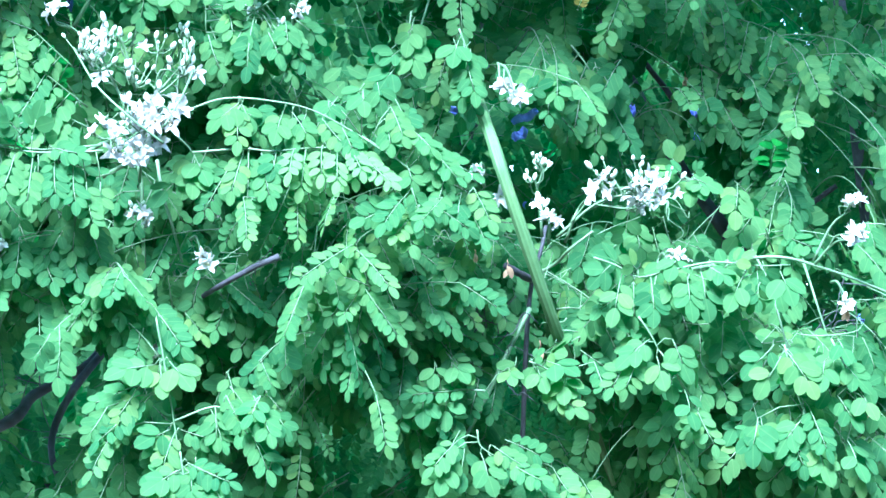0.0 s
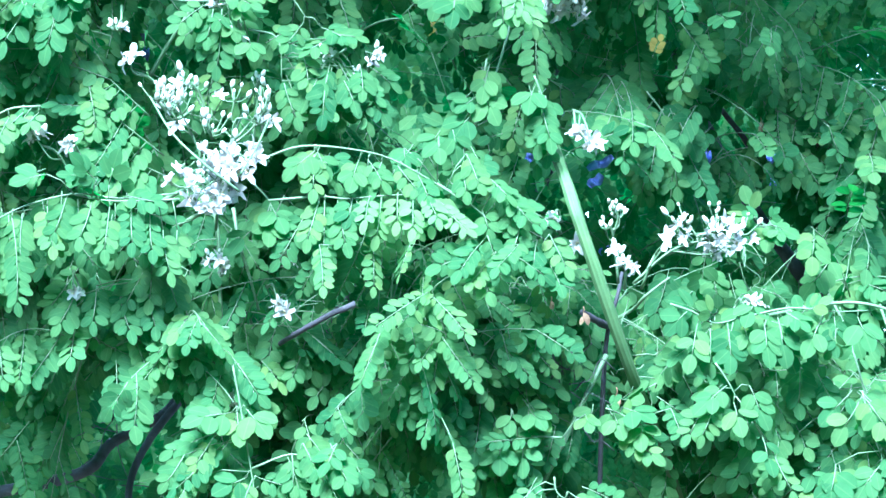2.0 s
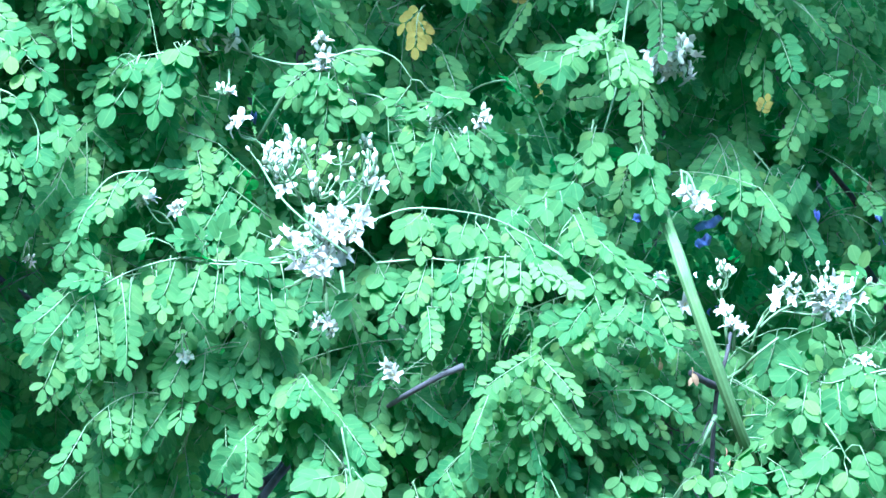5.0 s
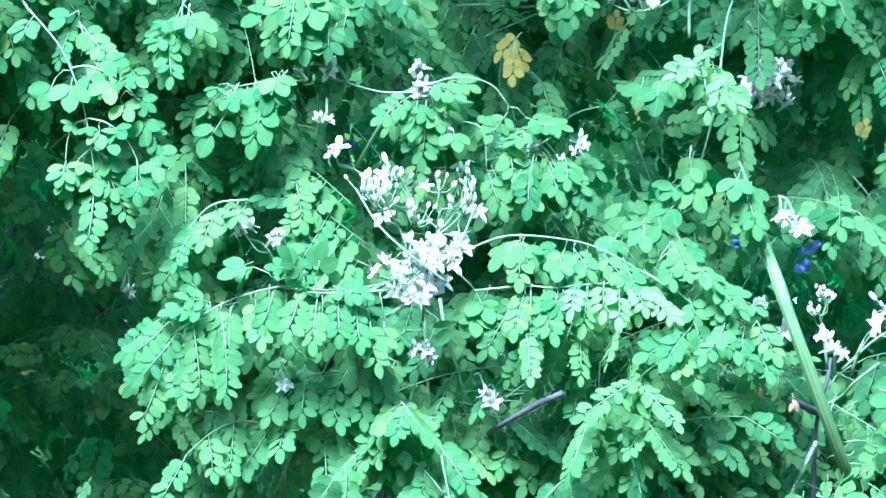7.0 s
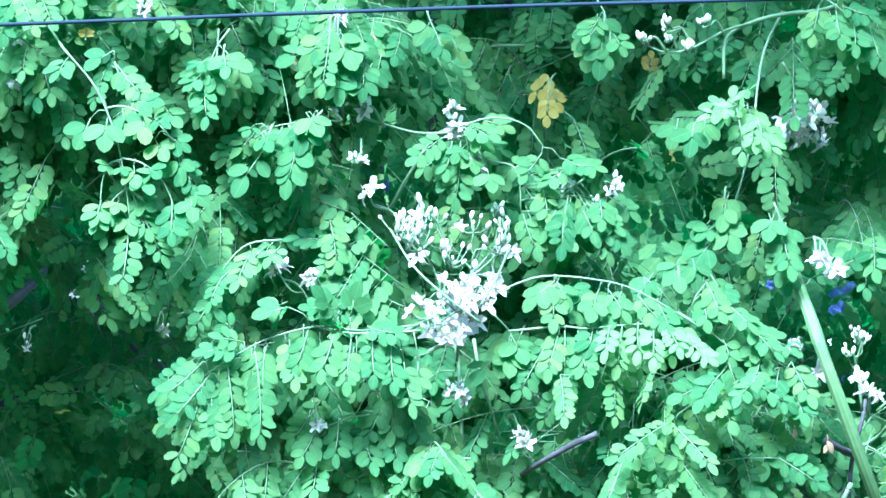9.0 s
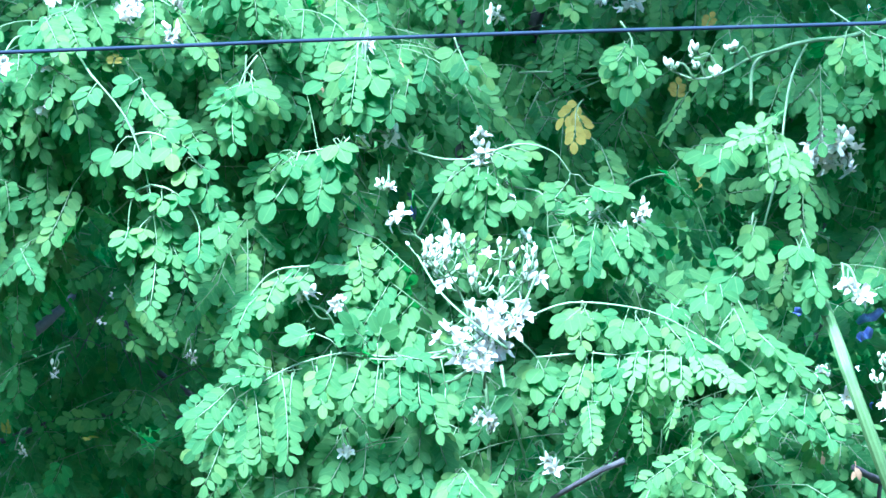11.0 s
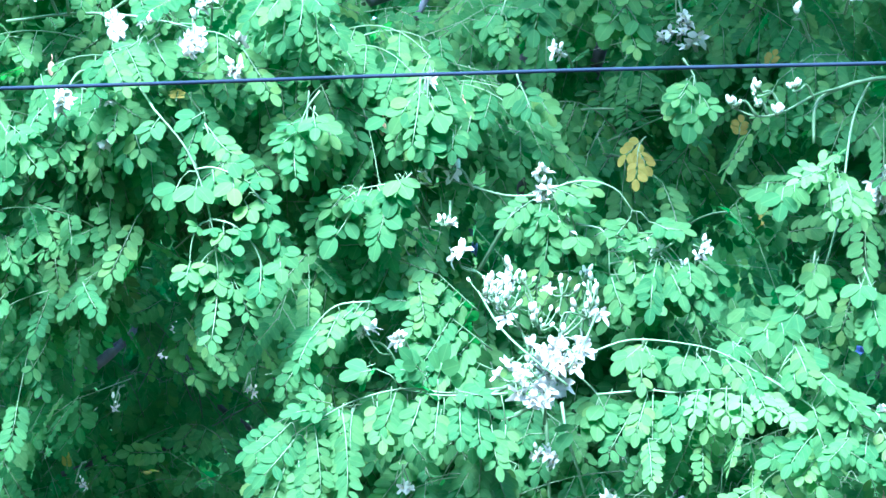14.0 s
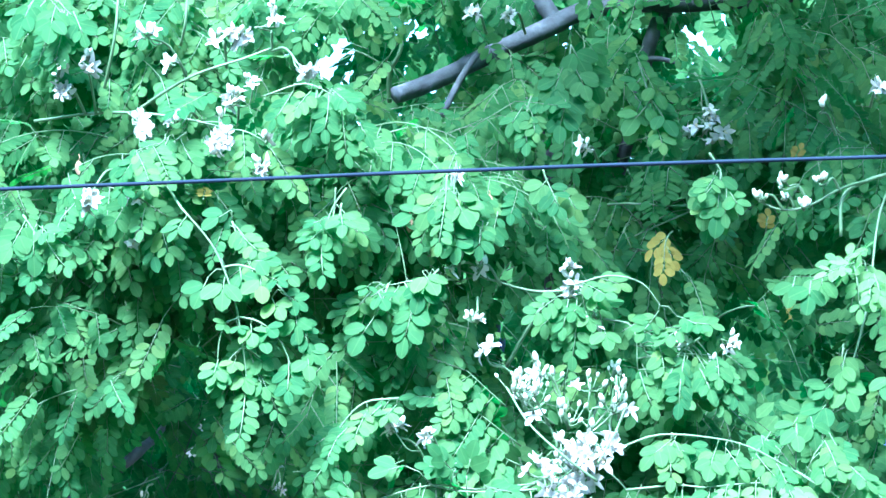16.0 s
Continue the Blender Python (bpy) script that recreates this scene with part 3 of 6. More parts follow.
bough(tree, [(-0.590, 3.050, 2.273), (-0.576, 3.020, 2.306), (-0.565, 3.000, 2.347), (-0.562, 3.000, 2.410)], 0.0017, 0.0014, M_STEM)
bough(tree, [(-0.554, 3.030, 2.265), (-0.516, 3.000, 2.281), (-0.479, 2.980, 2.295), (-0.433, 2.970, 2.307), (-0.406, 2.970, 2.317)], 0.0017, 0.0010, M_STEM)
bough(tree, [(-0.655, 3.050, 2.265), (-0.581, 3.020, 2.266), (-0.515, 3.000, 2.258), (-0.452, 2.990, 2.241), (-0.424, 2.990, 2.218)], 0.0015, 0.0010, M_STEM)
bough(tree, [(-0.508, 3.050, 2.341), (-0.500, 3.030, 2.365), (-0.498, 3.030, 2.417)], 0.0015, 0.0012, M_STEM)
bough(tree, [(-0.568, 3.050, 2.209), (-0.500, 3.020, 2.179), (-0.466, 3.000, 2.136), (-0.450, 2.990, 2.101)], 0.0019, 0.0014, M_STEM)

# scraps of blue plastic caught on the twigs


def plastic_scrap(at, long, wide, turn):
    s = Sheet()
    top, under = [], []
    for i in range(7):
        f = i / 6 - 0.5
        for k in (-0.5, 0.5):
            y = 0.006 * math.sin(i * 2.1 + k) + 0.004 * k
            z = k * wide * (1 - 1.6 * f * f) + 0.15 * wide * math.sin(i * 1.3)
            top.append((f * long, y, z))
            under.append((f * long, y + 0.0008, z))
    n = len(top)
    fc = [(2 * i, 2 * i + 1, 2 * i + 3, 2 * i + 2) for i in range(6)]
    fc += [tuple(n + q for q in reversed(f)) for f in fc]
    fc += [(2 * i, 2 * i + 2, n + 2 * i + 2, n + 2 * i) for i in range(6)] + [(2 * i + 1, n + 2 * i + 1, n + 2 * i + 3, 2 * i + 3) for i in range(6)]
    s.add(top + under, fc, 0)
    ob = new("plastic_scrap", s.mesh("plastic_scrap", [M_PLASTIC]))
    ob.matrix_basis = Matrix.Translation(at) @ pose(0, 0, 0, 0, -turn, 0)
    tagged(ob, "crumpled scrap of blue plastic caught in the branches", "plastic", "plastic scraps")


plastic_scrap((0.271, 3.200, 1.947), 0.0293, 0.0095, 25)
plastic_scrap((0.266, 3.200, 1.929), 0.0178, 0.0108, 40)
plastic_scrap((0.197, 3.200, 1.951), 0.0125, 0.0088, 70)
plastic_scrap((0.235, 3.200, 1.998), 0.0213, 0.0113, 10)
plastic_scrap((0.381, 3.200, 1.955), 0.0075, 0.0138, 0)
plastic_scrap((0.446, 3.200, 1.954), 0.0088, 0.0100, 0)
plastic_scrap((0.448, 3.200, 1.928), 0.0088, 0.0088, 0)
plastic_scrap((0.293, 3.400, 1.873), 0.0134, 0.0098, 30)
plastic_scrap((-0.200, 3.300, 2.071), 0.0071, 0.0130, 5)
plastic_scrap((0.624, 3.200, 1.743), 0.0163, 0.0125, 15)
plastic_scrap((0.498, 3.200, 1.573), 0.0188, 0.0163, 35)

# pods
def pod(tree, points, r, label):
    s = Sheet()
    org = np.asarray(points[0], float)
    tube(s, smooth_path(points, 10) - org, r, r, 0, 36, ribs=9, rib=0.075, bulge=lambda f: (0.35 + 0.65 * min(1, f * 6)) * (1 - 0.55 * max(0, f - 0.8) / 0.2) * (1 + 0.05 * math.sin(f * 55)))
    part("seed_pod", s.mesh("seed_pod", [M_POD]), tree, label, Matrix.Translation(Vector(org) - tree.location))


pod(tree, [(0.201, 3.300, 2.232), (0.199, 3.280, 2.144), (0.196, 3.200, 2.060), (0.205, 3.070, 1.974), (0.2175, 2.950, 1.901), (0.2352, 2.930, 1.841), (0.2818, 2.985, 1.724), (0.3185, 3.106, 1.6657), (0.339, 3.140, 1.622), (0.358, 3.160, 1.572)], 0.0056, "long ribbed green pod hanging from a stalk")

# compound leaves
fan(tree, [(-0.146, 2.900, 1.884), (-0.198, 2.900, 1.879), (-0.240, 2.900, 1.883), (-0.287, 2.900, 1.871), (-0.324, 2.900, 1.851), (-0.355, 2.900, 1.830)], [
    ((-0.345, 2.900, 1.851), (-0.383, 2.888, 1.807), "long"),
    ((-0.338, 2.900, 1.840), (-0.373, 2.888, 1.786), "long"),
    ((-0.350, 2.900, 1.809), (-0.368, 2.888, 1.747), "long"),
    ((-0.337, 2.900, 1.825), (-0.336, 2.888, 1.769), "long"),
    ((-0.329, 2.900, 1.830), (-0.323, 2.888, 1.771), "long"),
    ((-0.323, 2.900, 1.848), (-0.307, 2.888, 1.774), "long"),
    ((-0.297, 2.900, 1.860), (-0.279, 2.888, 1.770), "long"),
    ((-0.287, 2.900, 1.865), (-0.296, 2.888, 1.807), "mid"),
    ((-0.265, 2.900, 1.871), (-0.260, 2.888, 1.817), "mid"),
    ((-0.313, 2.900, 1.864), (-0.355, 2.888, 1.861), "mid"),
    ((-0.308, 2.900, 1.869), (-0.337, 2.888, 1.875), "mid")])
fan(tree, [(-0.143, 2.890, 1.878), (-0.171, 2.890, 1.876), (-0.208, 2.890, 1.876), (-0.239, 2.890, 1.881)], [
    ((-0.247, 2.890, 1.878), (-0.256, 2.878, 1.834), "mid"),
    ((-0.223, 2.890, 1.875), (-0.232, 2.878, 1.826), "mid"),
    ((-0.207, 2.890, 1.870), (-0.212, 2.878, 1.816), "mid"),
    ((-0.187, 2.890, 1.869), (-0.189, 2.878, 1.821), "mid"),
    ((-0.170, 2.890, 1.860), (-0.170, 2.878, 1.814), "mid"),
    ((-0.158, 2.890, 1.849), (-0.155, 2.878, 1.797), "long"),
    ((-0.145, 2.890, 1.849), (-0.146, 2.878, 1.815), "mid"),
    ((-0.218, 2.890, 1.891), (-0.238, 2.878, 1.922), "broad"),
    ((-0.208, 2.890, 1.891), (-0.197, 2.878, 1.922), "broad"),
    ((-0.218, 2.890, 1.897), (-0.254, 2.878, 1.903), "mid"),
    ((-0.192, 2.890, 1.881), (-0.154, 2.878, 1.869), "mid"),
    ((-0.265, 2.890, 1.900), (-0.297, 2.878, 1.891), "broad")])
fan(tree, [(-0.275, 2.930, 1.968), (-0.307, 2.930, 1.964), (-0.328, 2.930, 1.944), (-0.346, 2.930, 1.912)], [
    ((-0.291, 2.930, 1.962), (-0.312, 2.918, 1.938), "mid"),
    ((-0.304, 2.930, 1.957), (-0.325, 2.918, 1.915), "mid"),
    ((-0.317, 2.930, 1.948), (-0.341, 2.918, 1.916), "mid"),
    ((-0.336, 2.930, 1.920), (-0.359, 2.918, 1.878), "fine"),
    ((-0.277, 2.930, 1.962), (-0.294, 2.918, 1.936), "mid"),
    ((-0.328, 2.930, 1.939), (-0.350, 2.918, 1.895), "fine")])
fan(tree, [(-0.158, 2.940, 1.848), (-0.169, 2.940, 1.827), (-0.174, 2.940, 1.806)], [
    ((-0.168, 2.940, 1.832), (-0.178, 2.928, 1.774), "mid"),
    ((-0.174, 2.940, 1.822), (-0.200, 2.928, 1.774), "mid"),
    ((-0.158, 2.940, 1.822), (-0.147, 2.928, 1.768), "mid"),
    ((-0.174, 2.940, 1.801), (-0.168, 2.928, 1.747), "mid"),
    ((-0.243, 2.940, 1.790), (-0.258, 2.928, 1.750), "mid"),
    ((-0.222, 2.940, 1.801), (-0.221, 2.928, 1.753), "mid"),
    ((-0.200, 2.940, 1.790), (-0.189, 2.928, 1.742), "mid")])
fan(tree, [(-0.068, 2.920, 1.919), (-0.031, 2.920, 1.931), (0.017, 2.920, 1.928), (0.053, 2.920, 1.919), (0.095, 2.920, 1.896), (0.126, 2.920, 1.876)], [
    ((-0.019, 2.920, 1.927), (-0.046, 2.908, 1.902), "broad"),
    ((-0.017, 2.920, 1.926), (-0.003, 2.908, 1.902), "broad"),
    ((-0.020, 2.920, 1.923), (-0.023, 2.908, 1.876), "mid"),
    ((0.022, 2.920, 1.919), (0.008, 2.908, 1.886), "broad"),
    ((0.043, 2.920, 1.917), (0.031, 2.908, 1.881), "broad"),
    ((0.058, 2.920, 1.913), (0.084, 2.908, 1.875), "mid"),
    ((0.030, 2.920, 1.919), (0.053, 2.908, 1.887), "mid"),
    ((0.077, 2.920, 1.904), (0.094, 2.908, 1.871), "mid")])
fan(tree, [(-0.062, 2.910, 1.879), (-0.015, 2.910, 1.883), (0.011, 2.910, 1.881), (0.042, 2.910, 1.884), (0.084, 2.910, 1.886)], [
    ((-0.010, 2.910, 1.879), (-0.010, 2.898, 1.804), "long"),
    ((-0.015, 2.910, 1.879), (-0.030, 2.898, 1.828), "mid"),
    ((0.002, 2.910, 1.879), (0.012, 2.898, 1.822), "mid"),
    ((0.032, 2.910, 1.884), (0.021, 2.898, 1.847), "young"),
    ((0.043, 2.910, 1.883), (0.037, 2.898, 1.835), "young"),
    ((0.058, 2.910, 1.887), (0.053, 2.898, 1.847), "young"),
    ((0.072, 2.910, 1.883), (0.071, 2.898, 1.837), "young"),
    ((0.084, 2.910, 1.886), (0.100, 2.898, 1.848), "young"),
    ((0.095, 2.910, 1.877), (0.129, 2.898, 1.840), "young"),
    ((0.016, 2.910, 1.882), (0.011, 2.898, 1.849), "mid")])
fan(tree, [(-0.084, 2.930, 1.903), (-0.068, 2.930, 1.888), (-0.060, 2.930, 1.878)], [
    ((-0.060, 2.930, 1.879), (-0.073, 2.918, 1.840), "broad"),
    ((-0.060, 2.930, 1.877), (-0.046, 2.918, 1.845), "broad"),
    ((-0.060, 2.930, 1.874), (-0.065, 2.918, 1.835), "broad")])
fan(tree, [(0.095, 2.930, 1.898), (0.127, 2.930, 1.878), (0.163, 2.930, 1.847), (0.199, 2.930, 1.824)], [
    ((0.064, 2.930, 1.931), (0.064, 2.918, 1.909), "broad"),
    ((0.096, 2.930, 1.942), (0.100, 2.918, 1.913), "broad"),
    ((0.122, 2.930, 1.926), (0.142, 2.918, 1.886), "mid"),
    ((0.143, 2.930, 1.904), (0.173, 2.918, 1.876), "mid"),
    ((0.117, 2.930, 1.915), (0.127, 2.918, 1.876), "mid"),
    ((0.153, 2.930, 1.894), (0.195, 2.918, 1.849), "mid"),
    ((0.137, 2.930, 1.873), (0.148, 2.918, 1.844), "mid"),
    ((0.174, 2.930, 1.867), (0.167, 2.918, 1.823), "mid"),
    ((0.189, 2.930, 1.846), (0.177, 2.918, 1.808), "mid"),
    ((0.200, 2.930, 1.851), (0.220, 2.918, 1.807), "mid"),
    ((0.163, 2.930, 1.873), (0.168, 2.918, 1.851), "broad"),
    ((0.199, 2.930, 1.825), (0.219, 2.918, 1.788), "mid")])
fan(tree, [(-0.116, 2.950, 2.075), (-0.079, 2.950, 2.086), (-0.047, 2.950, 2.079), (-0.029, 2.950, 2.057)], [
    ((-0.105, 2.950, 2.080), (-0.064, 2.938, 2.061), "mid"),
    ((-0.099, 2.950, 2.069), (-0.077, 2.938, 2.055), "mid"),
    ((-0.122, 2.950, 2.069), (-0.161, 2.938, 2.042), "mid"),
    ((-0.116, 2.950, 2.064), (-0.121, 2.938, 2.023), "mid"),
    ((-0.108, 2.950, 2.064), (-0.107, 2.938, 1.996), "mid"),
    ((-0.100, 2.950, 2.053), (-0.093, 2.938, 2.034), "broad"),
    ((-0.083, 2.950, 2.037), (-0.077, 2.938, 2.012), "broad"),
    ((-0.031, 2.950, 2.052), (-0.051, 2.938, 2.017), "mid"),
    ((-0.014, 2.950, 2.047), (0.024, 2.938, 2.033), "mid")])
fan(tree, [(-0.083, 2.950, 2.045), (-0.055, 2.950, 2.036), (-0.051, 2.950, 1.996)], [
    ((-0.049, 2.950, 1.994), (-0.038, 2.938, 1.948), "mid"),
    ((-0.009, 2.950, 2.036), (-0.036, 2.938, 2.017), "mid"),
    ((0.002, 2.950, 2.014), (0.041, 2.938, 1.950), "long"),
    ((-0.004, 2.950, 2.009), (-0.010, 2.938, 1.969), "mid"),
    ((0.012, 2.950, 1.993), (0.023, 2.938, 1.958), "mid"),
    ((-0.031, 2.950, 2.020), (-0.019, 2.938, 1.980), "mid"),
    ((0.023, 2.950, 2.009), (0.030, 2.938, 1.970), "mid")])
bough(tree, [(-0.560, 3.100, 2.269), (-0.516, 2.980, 2.198), (-0.480, 2.900, 2.147)], 0.0016, 0.0011, M_STEM)
fan(tree, [(-0.480, 2.900, 2.147), (-0.452, 2.900, 2.114), (-0.438, 2.900, 2.087), (-0.427, 2.900, 2.055), (-0.420, 2.900, 2.021), (-0.416, 2.900, 1.991), (-0.415, 2.900, 1.966)], [
    ((-0.416, 2.900, 1.975), (-0.415, 2.888, 1.909), "long"), 
    ((-0.437, 2.900, 2.080), (-0.439, 2.888, 2.045), "broad"), 
    ((-0.453, 2.900, 2.080), (-0.461, 2.888, 2.048), "broad"), 
    ((-0.474, 2.900, 2.139), (-0.491, 2.888, 2.110), "mid")], dense=False)
fan(tree, [(-0.421, 2.905, 2.016), (-0.402, 2.905, 2.002), (-0.393, 2.905, 1.984)], [
    ((-0.414, 2.905, 2.009), (-0.377, 2.893, 1.941), "long"), 
    ((-0.409, 2.905, 2.006), (-0.391, 2.893, 1.990), "broad"), 
    ((-0.412, 2.905, 2.003), (-0.391, 2.893, 1.964), "mid")], dense=False)
fan(tree, [(-0.420, 2.905, 2.014), (-0.431, 2.905, 2.004), (-0.437, 2.905, 1.992)], [
    ((-0.430, 2.905, 2.005), (-0.449, 2.893, 1.964), "mid"), 
    ((-0.426, 2.905, 2.003), (-0.431, 2.893, 1.985), "broad"), 
    ((-0.431, 2.905, 1.995), (-0.438, 2.893, 1.956), "mid"), 
    ((-0.421, 2.905, 1.992), (-0.410, 2.893, 1.969), "broad")], dense=False)
fan(tree, [(-0.423, 2.900, 2.042), (-0.404, 2.900, 2.037), (-0.387, 2.900, 2.023), (-0.377, 2.900, 2.005), (-0.372, 2.900, 1.988)], [
    ((-0.376, 2.900, 2.003), (-0.369, 2.888, 1.954), "mid"), 
    ((-0.412, 2.900, 2.035), (-0.402, 2.888, 2.009), "broad"), 
    ((-0.399, 2.900, 2.035), (-0.384, 2.888, 2.018), "broad"), 
    ((-0.404, 2.900, 2.026), (-0.386, 2.888, 2.004), "broad"), 
    ((-0.373, 2.900, 1.986), (-0.361, 2.888, 1.967), "broad")], dense=False)
fan(tree, [(-0.423, 2.900, 2.041), (-0.435, 2.900, 2.036), (-0.441, 2.900, 2.021), (-0.443, 2.900, 1.999)], [
    ((-0.432, 2.900, 2.036), (-0.446, 2.888, 2.029), "broad"), 
    ((-0.442, 2.900, 2.002), (-0.445, 2.888, 1.969), "mid"), 
    ((-0.425, 2.900, 2.035), (-0.417, 2.888, 2.025), "broad")], dense=False)
fan(tree, [(-0.440, 2.905, 2.090), (-0.424, 2.905, 2.092), (-0.405, 2.905, 2.085), (-0.387, 2.905, 2.072), (-0.370, 2.905, 2.050), (-0.361, 2.905, 2.021), (-0.357, 2.905, 2.002)], [
    ((-0.424, 2.905, 2.090), (-0.415, 2.893, 2.059), "broad"), 
    ((-0.405, 2.905, 2.084), (-0.394, 2.893, 2.052), "broad"), 
    ((-0.412, 2.905, 2.096), (-0.387, 2.893, 2.094), "broad"), 
    ((-0.397, 2.905, 2.081), (-0.371, 2.893, 2.069), "mid"), 
    ((-0.385, 2.905, 2.066), (-0.358, 2.893, 2.051), "mid"), 
    ((-0.393, 2.905, 2.061), (-0.381, 2.893, 2.035), "broad"), 
    ((-0.370, 2.905, 2.048), (-0.370, 2.893, 2.017), "broad"), 
    ((-0.368, 2.905, 2.042), (-0.350, 2.893, 2.007), "mid"), 
    ((-0.359, 2.905, 2.006), (-0.349, 2.893, 1.979), "broad"), 
    ((-0.361, 2.905, 2.016), (-0.345, 2.893, 1.998), "broad")], dense=False)
fan(tree, [(-0.434, 2.920, 2.137), (-0.429, 2.920, 2.120), (-0.432, 2.920, 2.104)], [
    ((-0.432, 2.920, 2.134), (-0.409, 2.908, 2.107), "mid"), 
    ((-0.427, 2.920, 2.126), (-0.398, 2.908, 2.091), "mid"), 
    ((-0.435, 2.920, 2.148), (-0.460, 2.908, 2.129), "broad")], dense=False)
fan(tree, [(-0.326, 2.930, 2.170), (-0.339, 2.930, 2.151), (-0.349, 2.930, 2.122)], [
    ((-0.349, 2.930, 2.121), (-0.350, 2.918, 2.067), "long"), 
    ((-0.344, 2.930, 2.141), (-0.365, 2.918, 2.130), "fine"), 
    ((-0.349, 2.930, 2.130), (-0.369, 2.918, 2.106), "mid"), 
    ((-0.350, 2.930, 2.134), (-0.330, 2.918, 2.109), "mid"), 
    ((-0.332, 2.930, 2.149), (-0.325, 2.918, 2.114), "mid")], dense=False)
fan(tree, [(-0.287, 2.950, 2.081), (-0.295, 2.950, 2.057)], [
    ((-0.297, 2.950, 2.055), (-0.318, 2.938, 2.015), "broad"), 
    ((-0.298, 2.950, 2.073), (-0.282, 2.938, 2.053), "broad"), 
    ((-0.304, 2.950, 2.081), (-0.313, 2.938, 2.066), "broad")], dense=False)
fan(tree, [(-0.239, 2.950, 2.094), (-0.255, 2.950, 2.076), (-0.268, 2.950, 2.038)], [
    ((-0.258, 2.950, 2.078), (-0.275, 2.938, 2.011), "broad"), 
    ((-0.247, 2.950, 2.091), (-0.259, 2.938, 2.052), "broad"), 
    ((-0.255, 2.950, 2.092), (-0.238, 2.938, 2.065), "broad")], dense=False)
fan(tree, [(-0.340, 2.960, 2.176), (-0.342, 2.960, 2.149), (-0.349, 2.960, 2.122)], [
    ((-0.341, 2.960, 2.153), (-0.353, 2.948, 2.075), "long"),
    ((-0.346, 2.960, 2.138), (-0.370, 2.948, 2.113), "mid"),
    ((-0.336, 2.960, 2.143), (-0.332, 2.948, 2.107), "mid")])
fan(tree, [(-0.225, 2.970, 2.087), (-0.258, 2.970, 2.087), (-0.290, 2.970, 2.082)], [
    ((-0.311, 2.970, 2.057), (-0.319, 2.958, 2.016), "mid"),
    ((-0.267, 2.970, 2.063), (-0.273, 2.958, 2.013), "mid"),
    ((-0.290, 2.970, 2.082), (-0.343, 2.958, 2.044), "mid"),
    ((-0.247, 2.970, 2.082), (-0.256, 2.958, 2.039), "mid"),
    ((-0.279, 2.970, 2.082), (-0.294, 2.958, 2.045), "mid"),
    ((-0.306, 2.970, 2.076), (-0.327, 2.958, 2.050), "mid")])
fan(tree, [(-0.225, 2.960, 2.192), (-0.226, 2.960, 2.165), (-0.227, 2.960, 2.143)], [
    ((-0.225, 2.960, 2.148), (-0.228, 2.948, 2.096), "broad"),
    ((-0.224, 2.960, 2.170), (-0.245, 2.948, 2.135), "broad"),
    ((-0.222, 2.960, 2.170), (-0.206, 2.948, 2.135), "broad"),
    ((-0.198, 2.960, 2.142), (-0.199, 2.948, 2.102), "mid")])
fan(tree, [(0.156, 2.930, 2.067), (0.153, 2.930, 2.086), (0.150, 2.930, 2.096)], [
    ((0.153, 2.930, 2.093), (0.111, 2.918, 2.078), "young"),
    ((0.112, 2.930, 2.076), (0.104, 2.918, 2.043), "broad"),
    ((0.162, 2.930, 2.095), (0.170, 2.918, 2.045), "young"),
    ((0.167, 2.930, 2.091), (0.184, 2.918, 2.048), "young"),
    ((0.145, 2.930, 2.091), (0.127, 2.918, 2.069), "young"),
    ((0.153, 2.930, 2.096), (0.171, 2.918, 2.116), "young")])
fan(tree, [(0.018, 2.940, 2.202), (0.028, 2.940, 2.186), (0.031, 2.940, 2.169)], [
    ((0.029, 2.940, 2.186), (0.023, 2.928, 2.123), "broad"),
    ((0.037, 2.940, 2.164), (0.051, 2.928, 2.139), "mid"),
    ((0.024, 2.940, 2.180), (0.008, 2.928, 2.146), "mid"),
    ((0.034, 2.940, 2.175), (0.036, 2.928, 2.129), "mid")])
fan(tree, [(0.143, 2.970, 2.022), (0.137, 2.970, 1.984), (0.124, 2.970, 1.957)], [
    ((0.146, 2.970, 2.016), (0.134, 2.958, 1.982), "broad"),
    ((0.140, 2.970, 1.989), (0.150, 2.958, 1.956), "broad"),
    ((0.129, 2.970, 1.968), (0.107, 2.958, 1.945), "broad"),
    ((0.132, 2.970, 1.984), (0.113, 2.958, 1.972), "broad")])
fan(tree, [(0.187, 2.950, 2.003), (0.195, 2.950, 1.981), (0.197, 2.950, 1.960)], [
    ((0.187, 2.950, 1.992), (0.175, 2.938, 1.964), "broad"),
    ((0.192, 2.950, 1.986), (0.199, 2.938, 1.926), "mid"),
    ((0.197, 2.950, 1.981), (0.188, 2.938, 1.924), "mid")])
fan(tree, [(0.217, 2.950, 2.213), (0.248, 2.950, 2.191), (0.275, 2.950, 2.169)], [
    ((0.232, 2.950, 2.192), (0.225, 2.938, 2.151), "mid"),
    ((0.248, 2.950, 2.186), (0.247, 2.938, 2.140), "mid"),
    ((0.264, 2.950, 2.175), (0.268, 2.938, 2.135), "mid"),
    ((0.280, 2.950, 2.169), (0.289, 2.938, 2.124), "mid"),
    ((0.254, 2.950, 2.191), (0.289, 2.938, 2.172), "mid")])
